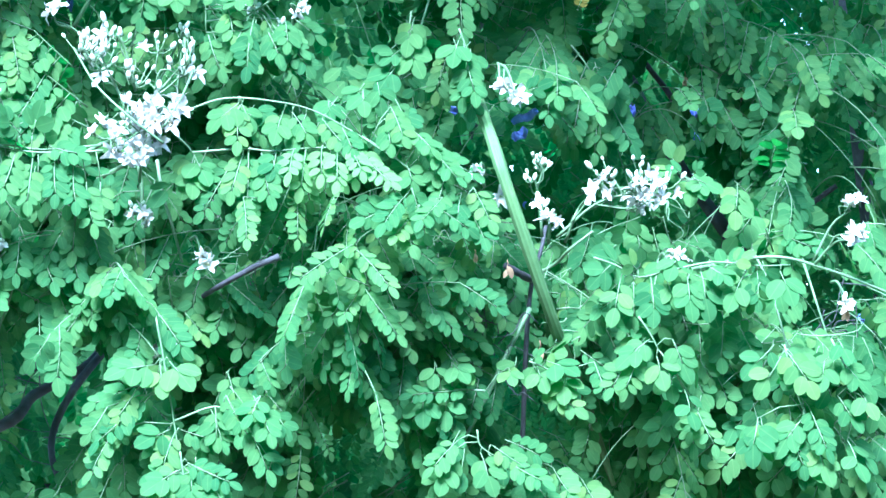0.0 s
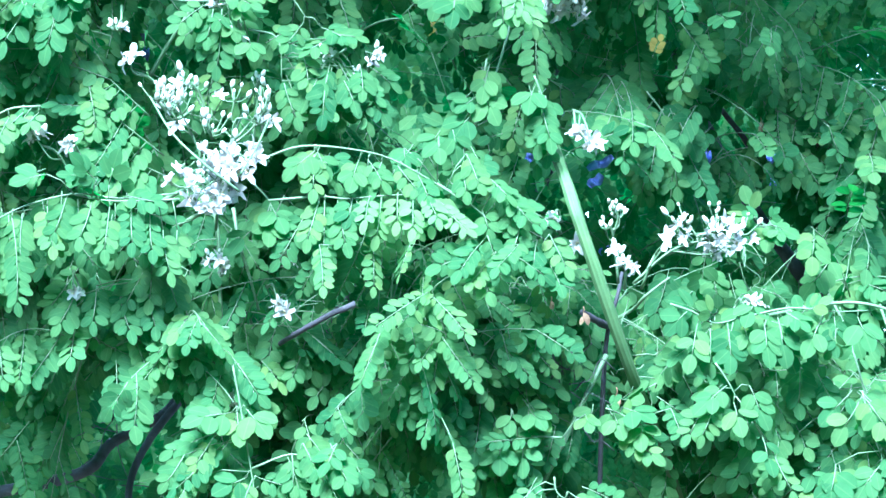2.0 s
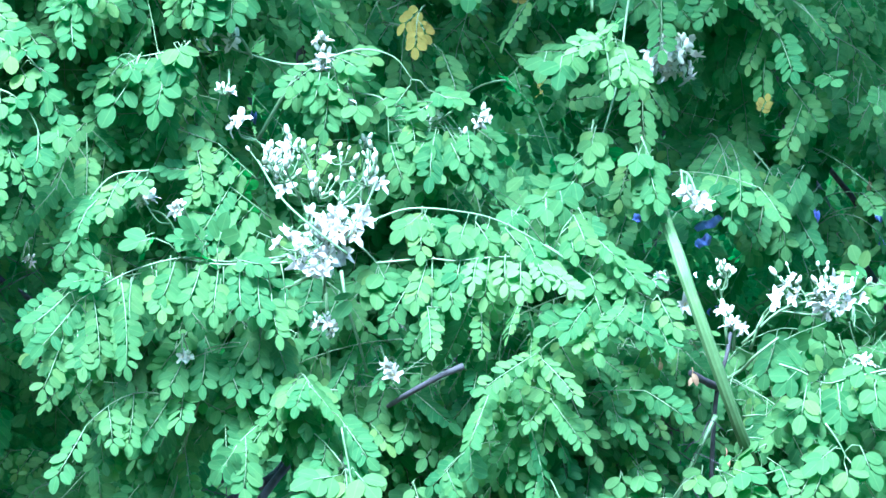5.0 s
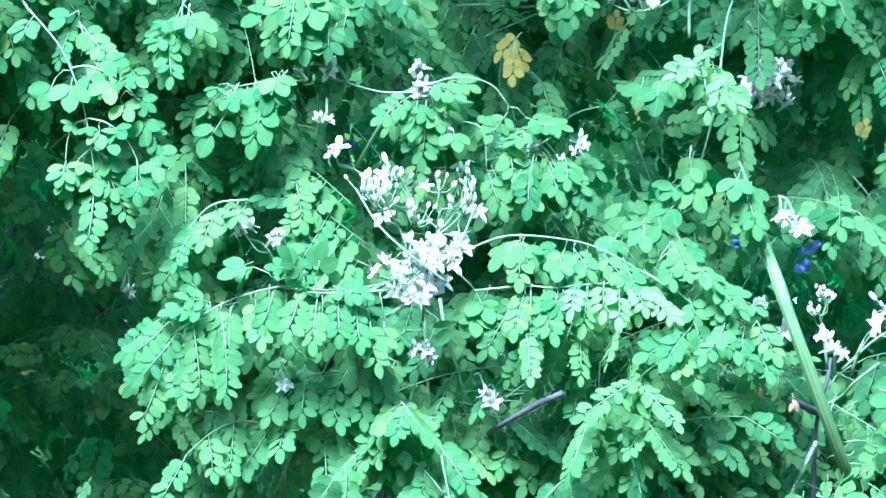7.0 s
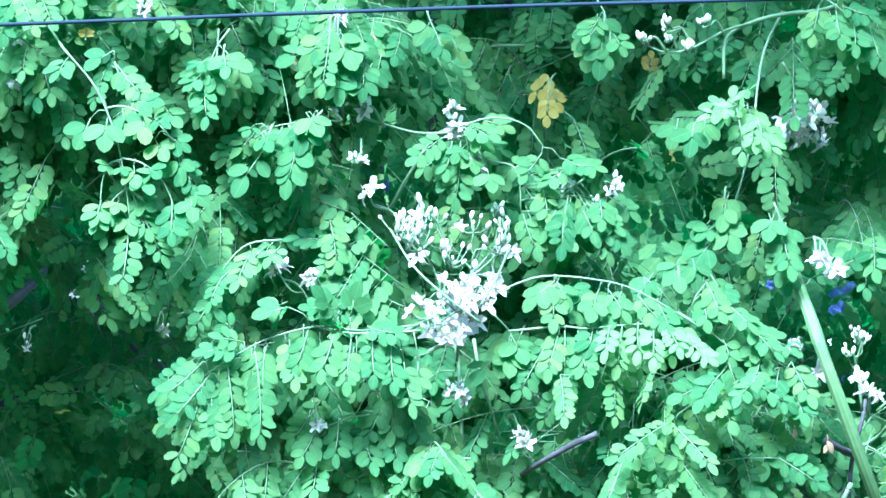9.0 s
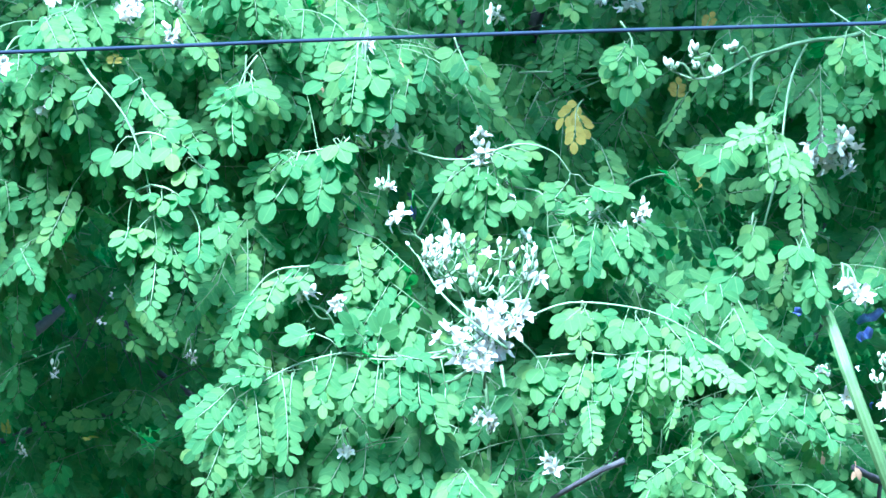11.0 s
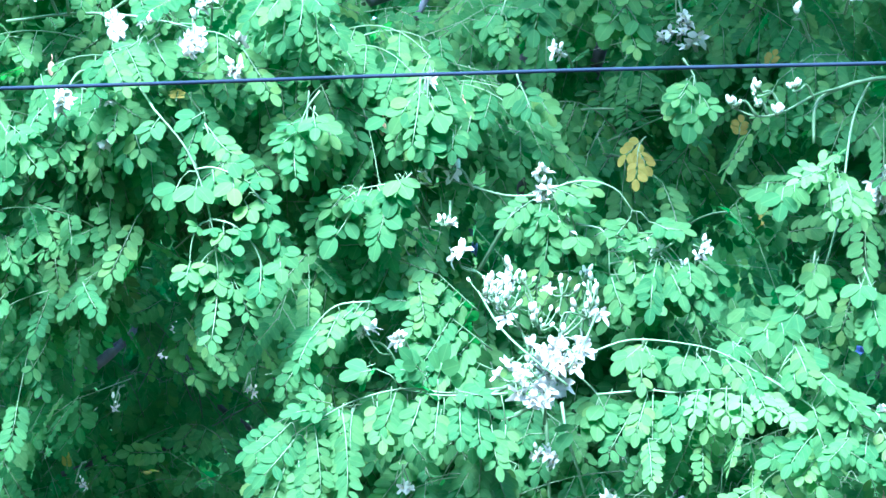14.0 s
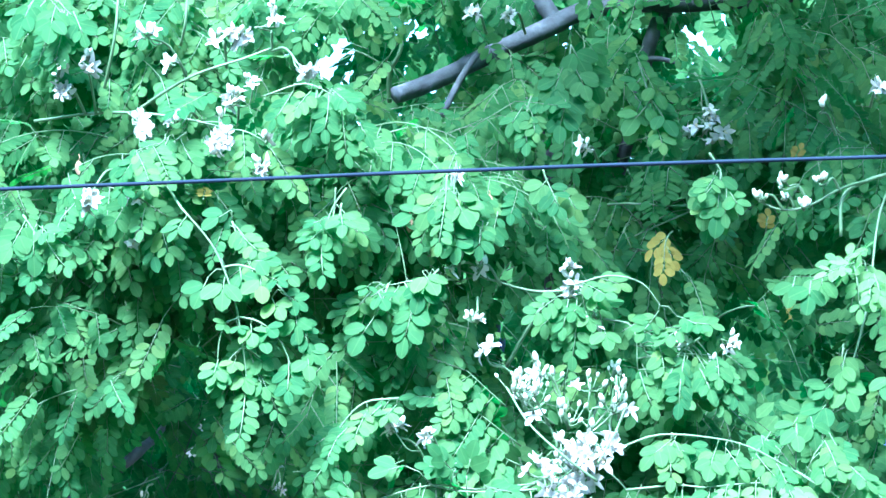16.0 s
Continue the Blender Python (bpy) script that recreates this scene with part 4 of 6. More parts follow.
fan(tree, [(-0.093, 2.880, 1.726), (-0.085, 2.880, 1.685), (-0.075, 2.880, 1.628), (-0.070, 2.880, 1.598)], [
    ((-0.093, 2.880, 1.682), (-0.137, 2.868, 1.673), "broad"),
    ((-0.088, 2.880, 1.682), (-0.088, 2.868, 1.648), "broad"),
    ((-0.080, 2.880, 1.685), (-0.058, 2.868, 1.658), "broad"),
    ((-0.100, 2.880, 1.654), (-0.151, 2.868, 1.601), "long"),
    ((-0.128, 2.880, 1.623), (-0.161, 2.868, 1.576), "long"),
    ((-0.079, 2.880, 1.623), (-0.109, 2.868, 1.607), "broad"),
    ((-0.074, 2.880, 1.621), (-0.094, 2.868, 1.576), "mid"),
    ((-0.069, 2.880, 1.623), (-0.027, 2.868, 1.607), "mid"),
    ((-0.110, 2.880, 1.659), (-0.130, 2.868, 1.623), "mid"),
    ((-0.136, 2.880, 1.643), (-0.155, 2.868, 1.607), "mid")])
fan(tree, [(-0.074, 2.870, 1.631), (-0.038, 2.870, 1.644), (-0.013, 2.870, 1.634)], [
    ((-0.028, 2.870, 1.654), (-0.006, 2.858, 1.607), "long"),
    ((-0.012, 2.870, 1.634), (0.019, 2.858, 1.577), "long"),
    ((0.003, 2.870, 1.654), (-0.013, 2.858, 1.622), "mid"),
    ((0.003, 2.870, 1.644), (0.013, 2.858, 1.603), "mid"),
    ((-0.038, 2.870, 1.644), (-0.033, 2.858, 1.603), "mid")])
fan(tree, [(-0.069, 2.860, 1.603), (-0.066, 2.860, 1.582), (-0.063, 2.860, 1.557)], [
    ((-0.068, 2.860, 1.587), (-0.104, 2.848, 1.571), "broad"),
    ((-0.062, 2.860, 1.593), (-0.011, 2.848, 1.567), "long"),
    ((-0.058, 2.860, 1.588), (-0.061, 2.848, 1.552), "broad"),
    ((-0.078, 2.860, 1.582), (-0.093, 2.848, 1.547), "mid"),
    ((-0.043, 2.860, 1.583), (-0.027, 2.848, 1.542), "mid")])
fan(tree, [(-0.098, 2.930, 1.762), (-0.124, 2.930, 1.762), (-0.150, 2.930, 1.751)], [
    ((-0.145, 2.930, 1.754), (-0.191, 2.918, 1.695), "long"),
    ((-0.139, 2.930, 1.759), (-0.122, 2.918, 1.716), "broad"),
    ((-0.155, 2.930, 1.749), (-0.170, 2.918, 1.726), "mid"),
    ((-0.129, 2.930, 1.759), (-0.139, 2.918, 1.722), "broad")])
fan(tree, [(0.124, 2.960, 1.731), (0.105, 2.960, 1.715), (0.099, 2.960, 1.699)], [
    ((0.100, 2.960, 1.710), (0.093, 2.948, 1.645), "long"),
    ((0.108, 2.960, 1.715), (0.076, 2.948, 1.688), "mid"),
    ((0.108, 2.960, 1.710), (0.124, 2.948, 1.667), "mid"),
    ((0.180, 2.960, 1.780), (0.172, 2.948, 1.741), "broad"),
    ((0.140, 2.960, 1.731), (0.150, 2.948, 1.688), "mid"),
    ((0.076, 2.960, 1.720), (0.066, 2.948, 1.677), "mid")])
fan(tree, [(0.215, 2.970, 1.662), (0.194, 2.970, 1.663), (0.173, 2.970, 1.663)], [
    ((0.167, 2.970, 1.689), (0.167, 2.958, 1.662), "broad"),
    ((0.183, 2.970, 1.689), (0.199, 2.958, 1.668), "broad"),
    ((0.237, 2.970, 1.684), (0.239, 2.958, 1.663), "broad"),
    ((0.157, 2.970, 1.657), (0.151, 2.958, 1.625), "broad"),
    ((0.178, 2.970, 1.657), (0.178, 2.958, 1.625), "broad"),
    ((0.199, 2.970, 1.663), (0.130, 2.958, 1.657), "long")])
fan(tree, [(0.314, 2.940, 1.787), (0.335, 2.940, 1.780), (0.356, 2.940, 1.769), (0.383, 2.940, 1.775)], [
    ((0.330, 2.940, 1.780), (0.310, 2.928, 1.762), "broad"),
    ((0.340, 2.940, 1.769), (0.326, 2.928, 1.720), "broad"),
    ((0.352, 2.940, 1.764), (0.350, 2.928, 1.715), "broad"),
    ((0.368, 2.940, 1.769), (0.372, 2.928, 1.720), "broad"),
    ((0.394, 2.940, 1.791), (0.383, 2.928, 1.762), "broad"),
    ((0.356, 2.940, 1.775), (0.339, 2.928, 1.790), "broad"),
    ((0.378, 2.940, 1.775), (0.398, 2.928, 1.742), "broad")])
fan(tree, [(0.382, 2.930, 1.774), (0.425, 2.930, 1.783), (0.467, 2.930, 1.780), (0.499, 2.930, 1.781)], [
    ((0.414, 2.930, 1.774), (0.424, 2.918, 1.731), "broad"),
    ((0.420, 2.930, 1.780), (0.445, 2.918, 1.762), "mid"),
    ((0.489, 2.930, 1.775), (0.498, 2.918, 1.742), "broad"),
    ((0.457, 2.930, 1.775), (0.433, 2.918, 1.741), "broad"),
    ((0.401, 2.930, 1.769), (0.404, 2.918, 1.726), "broad"),
    ((0.467, 2.930, 1.775), (0.471, 2.918, 1.737), "mid"),
    ((0.441, 2.930, 1.780), (0.460, 2.918, 1.795), "broad")])
fan(tree, [(0.354, 2.920, 1.731), (0.365, 2.920, 1.715), (0.373, 2.920, 1.700)], [
    ((0.386, 2.920, 1.710), (0.401, 2.908, 1.672), "broad"),
    ((0.355, 2.920, 1.700), (0.342, 2.908, 1.651), "long"),
    ((0.371, 2.920, 1.694), (0.380, 2.908, 1.662), "broad"),
    ((0.365, 2.920, 1.710), (0.332, 2.908, 1.689), "broad"),
    ((0.408, 2.920, 1.647), (0.424, 2.908, 1.599), "long"),
    ((0.397, 2.920, 1.663), (0.411, 2.908, 1.626), "broad")])
fan(tree, [(0.491, 2.920, 1.706), (0.500, 2.920, 1.669), (0.513, 2.920, 1.632), (0.518, 2.920, 1.606)], [
    ((0.492, 2.920, 1.701), (0.523, 2.908, 1.657), "broad"),
    ((0.498, 2.920, 1.690), (0.507, 2.908, 1.662), "broad"),
    ((0.488, 2.920, 1.695), (0.469, 2.908, 1.658), "broad"),
    ((0.466, 2.920, 1.637), (0.459, 2.908, 1.594), "broad"),
    ((0.514, 2.920, 1.648), (0.533, 2.908, 1.594), "mid"),
    ((0.497, 2.920, 1.627), (0.506, 2.908, 1.579), "mid"),
    ((0.508, 2.920, 1.637), (0.479, 2.908, 1.606), "broad"),
    ((0.519, 2.920, 1.616), (0.532, 2.908, 1.575), "broad")])
fan(tree, [(0.537, 2.930, 1.712), (0.553, 2.930, 1.680), (0.563, 2.930, 1.648)], [
    ((0.543, 2.930, 1.712), (0.557, 2.918, 1.689), "broad"),
    ((0.543, 2.930, 1.659), (0.562, 2.918, 1.626), "broad"),
    ((0.552, 2.930, 1.617), (0.572, 2.918, 1.579), "broad"),
    ((0.531, 2.930, 1.691), (0.518, 2.918, 1.659), "broad"),
    ((0.563, 2.930, 1.664), (0.582, 2.918, 1.638), "broad"),
    ((0.547, 2.930, 1.691), (0.572, 2.918, 1.664), "broad")])
fan(tree, [(0.256, 2.970, 1.690), (0.269, 2.970, 1.685), (0.290, 2.970, 1.674)], [
    ((0.264, 2.970, 1.685), (0.269, 2.958, 1.657), "broad"),
    ((0.270, 2.970, 1.669), (0.309, 2.958, 1.636), "mid"),
    ((0.258, 2.970, 1.690), (0.268, 2.958, 1.700), "broad"),
    ((0.318, 2.970, 1.690), (0.330, 2.958, 1.649), "fine"),
    ((0.290, 2.970, 1.679), (0.289, 2.958, 1.647), "broad"),
    ((0.274, 2.970, 1.690), (0.305, 2.958, 1.679), "broad")])
fan(tree, [(0.206, 2.950, 1.625), (0.209, 2.950, 1.610), (0.225, 2.950, 1.599)], [
    ((0.188, 2.950, 1.615), (0.150, 2.938, 1.582), "mid"),
    ((0.209, 2.950, 1.604), (0.225, 2.938, 1.567), "broad"),
    ((0.221, 2.950, 1.610), (0.267, 2.938, 1.577), "mid"),
    ((0.237, 2.950, 1.594), (0.278, 2.938, 1.567), "mid"),
    ((0.182, 2.950, 1.604), (0.166, 2.938, 1.567), "broad")])
fan(tree, [(0.310, 3.120, 2.011), (0.327, 3.120, 1.989), (0.338, 3.120, 1.960)], [
    ((0.327, 3.120, 1.994), (0.303, 3.108, 1.942), "broad"),
    ((0.333, 3.120, 1.983), (0.343, 3.108, 1.902), "long"),
    ((0.338, 3.120, 1.989), (0.365, 3.108, 1.942), "broad"),
    ((0.344, 3.120, 1.966), (0.371, 3.108, 1.897), "mid"),
    ((0.321, 3.120, 1.971), (0.309, 3.108, 1.908), "mid"),
    ((0.338, 3.120, 1.955), (0.332, 3.108, 1.891), "mid")])
fan(tree, [(0.399, 3.000, 1.876), (0.410, 3.000, 1.868), (0.424, 3.000, 1.866)], [
    ((0.410, 3.000, 1.871), (0.389, 2.988, 1.878), "broad"),
    ((0.416, 3.000, 1.868), (0.444, 2.988, 1.859), "broad"),
    ((0.421, 3.000, 1.866), (0.427, 2.988, 1.848), "broad"),
    ((0.416, 3.000, 1.871), (0.422, 2.988, 1.881), "broad")])
fan(tree, [(0.010, 2.950, 2.028), (-0.011, 2.950, 2.012), (-0.022, 2.950, 1.995)], [
    ((-0.011, 2.950, 2.012), (-0.032, 2.938, 1.966), "broad"),
    ((-0.006, 2.950, 2.012), (-0.021, 2.938, 1.946), "mid"),
    ((0.005, 2.950, 2.001), (0.026, 2.938, 1.962), "mid"),
    ((0.010, 2.950, 2.006), (0.054, 2.938, 1.957), "mid"),
    ((-0.011, 2.950, 1.985), (0.005, 2.938, 1.952), "mid"),
    ((0.021, 2.950, 1.996), (0.037, 2.938, 1.963), "mid")])
fan(tree, [(-0.405, 2.930, 2.261), (-0.367, 2.930, 2.272), (-0.334, 2.930, 2.257)], [
    ((-0.355, 2.930, 2.265), (-0.370, 2.918, 2.207), "mid"),
    ((-0.344, 2.930, 2.260), (-0.343, 2.918, 2.212), "mid"),
    ((-0.333, 2.930, 2.254), (-0.323, 2.918, 2.190), "long"),
    ((-0.361, 2.930, 2.265), (-0.387, 2.918, 2.233), "mid"),
    ((-0.322, 2.930, 2.248), (-0.304, 2.918, 2.206), "mid"),
    ((-0.378, 2.930, 2.266), (-0.398, 2.918, 2.225), "mid"),
    ((-0.340, 2.930, 2.265), (-0.311, 2.918, 2.240), "mid")])
fan(tree, [(-0.232, 2.950, 2.185), (-0.233, 2.950, 2.163), (-0.234, 2.950, 2.147)], [
    ((-0.232, 2.950, 2.174), (-0.237, 2.938, 2.100), "long"),
    ((-0.238, 2.950, 2.169), (-0.258, 2.938, 2.134), "broad"),
    ((-0.227, 2.950, 2.169), (-0.204, 2.938, 2.133), "broad"),
    ((-0.200, 2.950, 2.135), (-0.199, 2.938, 2.101), "mid")])
fan(tree, [(-0.156, 3.050, 2.284), (-0.161, 3.050, 2.267), (-0.163, 3.050, 2.253)], [
    ((-0.161, 3.050, 2.267), (-0.164, 3.038, 2.218), "mid"),
    ((-0.165, 3.050, 2.273), (-0.181, 3.038, 2.242), "mid"),
    ((-0.156, 3.050, 2.267), (-0.145, 3.038, 2.230), "mid")])
fan(tree, [(-0.117, 3.060, 2.338), (-0.119, 3.060, 2.314), (-0.120, 3.060, 2.291)], [
    ((-0.120, 3.060, 2.309), (-0.121, 3.048, 2.233), "broad"),
    ((-0.123, 3.060, 2.320), (-0.145, 3.048, 2.272), "broad"),
    ((-0.116, 3.060, 2.320), (-0.095, 3.048, 2.277), "broad"),
    ((-0.117, 3.060, 2.338), (-0.103, 3.048, 2.306), "broad")])
fan(tree, [(-0.050, 3.050, 2.317), (-0.039, 3.050, 2.282), (-0.032, 3.050, 2.259)], [
    ((-0.034, 3.050, 2.254), (-0.019, 3.038, 2.216), "mid"),
    ((-0.039, 3.050, 2.277), (-0.061, 3.038, 2.240), "broad"),
    ((-0.036, 3.050, 2.277), (-0.011, 3.038, 2.245), "broad"),
    ((-0.044, 3.050, 2.305), (-0.022, 3.038, 2.274), "broad")])
fan(tree, [(-0.141, 2.970, 2.194), (-0.137, 2.970, 2.182), (-0.131, 2.970, 2.171)], [
    ((-0.137, 2.970, 2.182), (-0.117, 2.958, 2.143), "mid"),
    ((-0.136, 2.970, 2.185), (-0.152, 2.958, 2.164), "broad")])
fan(tree, [(-0.333, 2.950, 2.159), (-0.336, 2.950, 2.142), (-0.346, 2.950, 2.126)], [
    ((-0.335, 2.950, 2.148), (-0.358, 2.938, 2.112), "mid"),
    ((-0.336, 2.950, 2.145), (-0.334, 2.938, 2.096), "mid"),
    ((-0.333, 2.950, 2.153), (-0.307, 2.938, 2.118), "mid")])
fan(tree, [(-0.484, 2.950, 2.230), (-0.495, 2.950, 2.222), (-0.503, 2.950, 2.213)], [
    ((-0.501, 2.950, 2.227), (-0.512, 2.938, 2.186), "mid"),
    ((-0.490, 2.950, 2.224), (-0.473, 2.938, 2.183), "mid"),
    ((-0.495, 2.950, 2.222), (-0.492, 2.938, 2.180), "mid"),
    ((-0.506, 2.950, 2.222), (-0.526, 2.938, 2.197), "mid")])
fan(tree, [(-0.640, 2.940, 2.149), (-0.629, 2.940, 2.133), (-0.617, 2.940, 2.116)], [
    ((-0.637, 2.940, 2.144), (-0.653, 2.928, 2.098), "broad"),
    ((-0.629, 2.940, 2.133), (-0.625, 2.928, 2.092), "broad"),
    ((-0.618, 2.940, 2.127), (-0.592, 2.928, 2.081), "mid"),
    ((-0.624, 2.940, 2.138), (-0.599, 2.928, 2.119), "mid")])
fan(tree, [(-0.621, 2.950, 2.375), (-0.609, 2.950, 2.358), (-0.598, 2.950, 2.347)], [
    ((-0.615, 2.950, 2.358), (-0.622, 2.938, 2.316), "broad"),
    ((-0.603, 2.950, 2.352), (-0.616, 2.938, 2.288), "mid"),
    ((-0.598, 2.950, 2.352), (-0.578, 2.938, 2.315), "mid"),
    ((-0.637, 2.950, 2.364), (-0.656, 2.938, 2.328), "broad")])
fan(tree, [(-0.547, 2.950, 2.178), (-0.522, 2.950, 2.161), (-0.505, 2.950, 2.139)], [
    ((-0.538, 2.950, 2.172), (-0.552, 2.938, 2.126), "mid"),
    ((-0.522, 2.950, 2.161), (-0.529, 2.938, 2.115), "mid"),
    ((-0.510, 2.950, 2.155), (-0.502, 2.938, 2.098), "mid"),
    ((-0.527, 2.950, 2.166), (-0.492, 2.938, 2.136), "mid")])

leaf(tree, (-0.164, 3.000, 1.930), (-0.204, 2.980, 1.960), (-0.247, 2.980, 1.949), 4, "mid", 1.0, 0.7)
leaf(tree, (-0.178, 3.000, 1.968), (-0.204, 2.990, 1.991), (-0.242, 2.980, 1.982), 4, "mid", 0.95, 0.7)
leaf(tree, (-0.161, 2.990, 1.909), (-0.198, 2.980, 1.925), (-0.230, 2.970, 1.908), 4, "broad", 1.0, 0.7)
leaf(tree, (-0.070, 3.030, 2.026), (-0.061, 3.020, 2.047), (-0.045, 3.010, 2.020), 3, "mid", 1.0, 0.7)
leaf(tree, (-0.253, 3.050, 2.024), (-0.273, 3.030, 2.033), (-0.300, 3.020, 2.012), 3, "mid", 1.0, 0.7)
leaf(tree, (-0.228, 3.080, 2.040), (-0.238, 3.070, 2.055), (-0.264, 3.050, 2.047), 3, "mid", 1.0, 0.7)
leaf(tree, (-0.004, 3.030, 1.982), (-0.021, 3.020, 1.997), (-0.040, 3.000, 1.978), 3, "mid", 1.0, 0.7)
# yellowed ones
leaf(tree, (-0.018, 3.100, 2.155), (-0.026, 3.080, 2.146), (-0.026, 3.070, 2.096), 1, "broad", 0.62, 0.5, yellow=True)
leaf(tree, (0.013, 3.120, 2.181), (0.005, 3.100, 2.172), (0.001, 3.100, 2.164), 0, "broad", 0.52, 0.5, yellow=True)
leaf(tree, (0.076, 3.150, 2.163), (0.075, 3.130, 2.154), (0.070, 3.120, 2.144), 0, "broad", 0.52, 0.5, yellow=True)
leaf(tree, (0.104, 3.120, 2.227), (0.101, 3.100, 2.217), (0.098, 3.100, 2.211), 0, "broad", 0.45, 0.5, yellow=True)
leaf(tree, (0.099, 3.150, 2.065), (0.099, 3.130, 2.057), (0.097, 3.120, 2.051), 0, "broad", 0.60, 0.5, yellow=True)
leaf(tree, (-0.468, 2.950, 2.162), (-0.467, 2.950, 2.160), (-0.466, 2.940, 2.156), 0, "broad", 0.45, 0.5, yellow=True)
leaf(tree, (0.313, 3.100, 2.040), (0.313, 3.100, 2.037), (0.311, 3.100, 2.032), 0, "broad", 0.45, 0.5, yellow=True)

# blossom
WHITE = "dense spray of white blossom and buds"
panicle(tree, (-0.113, 2.980, 1.857), (-0.105, 2.900, 1.900), (0.0440, 0.04, 0.0270), 46, 10, 1.12, WHITE)
panicle(tree, (-0.117, 2.960, 1.898), (-0.153, 2.940, 1.971), (0.0296, 0.03, 0.0242), 5, 26, 0.95, "spray of pale buds")
panicle(tree, (-0.101, 2.960, 1.909), (-0.095, 2.950, 1.956), (0.0376, 0.03, 0.0215), 3, 24, 0.95, "spray of pale buds")
panicle(tree, (-0.154, 2.960, 1.968), (-0.190, 2.940, 2.003), (0.0118, 0.015, 0.0118), 2, 7, 0.95)
panicle(tree, (-0.117, 2.970, 1.942), (-0.135, 2.950, 1.994), (0.0151, 0.015, 0.0134), 2, 8, 0.95)
panicle(tree, (-0.079, 2.970, 1.931), (-0.071, 2.950, 1.991), (0.0134, 0.015, 0.0134), 0, 10, 0.8)
panicle(tree, (-0.246, 2.970, 1.900), (-0.276, 2.940, 1.933), (0.0134, 0.015, 0.0081), 5, 2, 1.0)
panicle(tree, (-0.235, 2.970, 1.900), (-0.249, 2.940, 1.939), (0.0086, 0.012, 0.0086), 3, 3, 0.9)
panicle(tree, (-0.117, 2.980, 2.069), (-0.115, 2.950, 2.079), (0.0097, 0.012, 0.0140), 6, 4, 1.0)
panicle(tree, (-0.107, 2.980, 2.074), (-0.089, 2.950, 2.042), (0.0075, 0.012, 0.0086), 4, 0, 1.0)
panicle(tree, (-0.183, 2.990, 2.084), (-0.203, 2.960, 2.098), (0.0097, 0.012, 0.0097), 1, 7, 0.9, "pinkish-white buds on a thin stalk")
panicle(tree, (-0.194, 2.990, 2.090), (-0.230, 2.960, 2.098), (0.0118, 0.012, 0.0075), 1, 6, 0.9)
panicle(tree, (-0.205, 2.990, 2.071), (-0.203, 2.960, 2.047), (0.0161, 0.012, 0.0097), 1, 6, 0.8)
panicle(tree, (0.023, 2.980, 1.986), (-0.009, 2.950, 2.024), (0.0075, 0.012, 0.0075), 2, 2, 0.9)
panicle(tree, (0.028, 2.980, 1.986), (0.033, 2.950, 2.021), (0.0097, 0.012, 0.0108), 2, 6, 0.85)
panicle(tree, (0.017, 2.980, 1.975), (0.017, 2.950, 2.001), (0.0097, 0.012, 0.0065), 1, 5, 0.8)
panicle(tree, (-0.064, 2.980, 1.857), (-0.055, 2.940, 1.832), (0.0161, 0.012, 0.0081), 5, 1, 1.0)
panicle(tree, (-0.064, 2.980, 1.803), (-0.053, 2.950, 1.786), (0.0054, 0.006, 0.0043), 2, 0, 1.0)
panicle(tree, (-0.053, 2.980, 1.792), (-0.040, 2.950, 1.776), (0.0054, 0.006, 0.0043), 2, 0, 1.0)
panicle(tree, (-0.107, 2.980, 1.814), (-0.103, 2.950, 1.822), (0.0188, 0.02, 0.0134), 6, 3, 0.85)
panicle(tree, (-0.091, 2.980, 1.730), (-0.090, 2.940, 1.702), (0.0151, 0.015, 0.0118), 6, 0, 1.0)
panicle(tree, (-0.245, 2.960, 1.813), (-0.243, 2.930, 1.796), (0.0065, 0.01, 0.0054), 3, 1, 0.8)
panicle(tree, (-0.175, 2.950, 1.855), (-0.178, 2.920, 1.835), (0.0065, 0.01, 0.0054), 2, 0, 0.9)
panicle(tree, (0.114, 3.000, 2.161), (0.094, 2.990, 2.178), (0.0086, 0.01, 0.0054), 0, 10, 0.85)
panicle(tree, (0.089, 3.000, 2.157), (0.067, 2.990, 2.165), (0.0065, 0.01, 0.0048), 0, 10, 0.85)
panicle(tree, (0.100, 3.000, 2.158), (0.087, 2.990, 2.165), (0.0043, 0.01, 0.0043), 0, 7, 0.85)
panicle(tree, (0.114, 3.000, 2.161), (0.106, 2.980, 2.156), (0.0065, 0.01, 0.0048), 0, 9, 0.85)
panicle(tree, (0.145, 3.020, 2.178), (0.130, 3.000, 2.181), (0.0086, 0.01, 0.0043), 0, 8, 0.85)
panicle(tree, (0.229, 3.020, 1.979), (0.244, 2.980, 1.943), (0.0086, 0.012, 0.0086), 4, 0, 1.0)
panicle(tree, (0.229, 3.020, 1.979), (0.230, 3.000, 1.950), (0.0086, 0.012, 0.0065), 3, 0, 1.0)
panicle(tree, (0.285, 3.000, 1.810), (0.356, 2.980, 1.852), (0.0440, 0.03, 0.0240), 22, 26, 0.85, "greenish-white spray of opening blossom")
panicle(tree, (0.293, 3.000, 1.805), (0.314, 2.950, 1.847), (0.0027, 0.004, 0.0027), 1, 0, 1.15)
panicle(tree, (0.277, 3.000, 1.804), (0.277, 2.970, 1.827), (0.0188, 0.015, 0.0108), 6, 8, 0.85)
panicle(tree, (0.271, 3.000, 1.810), (0.261, 2.980, 1.868), (0.0151, 0.015, 0.0134), 0, 16, 0.7)
panicle(tree, (0.533, 3.000, 1.785), (0.567, 2.960, 1.807), (0.0129, 0.015, 0.0081), 5, 2, 1.0)
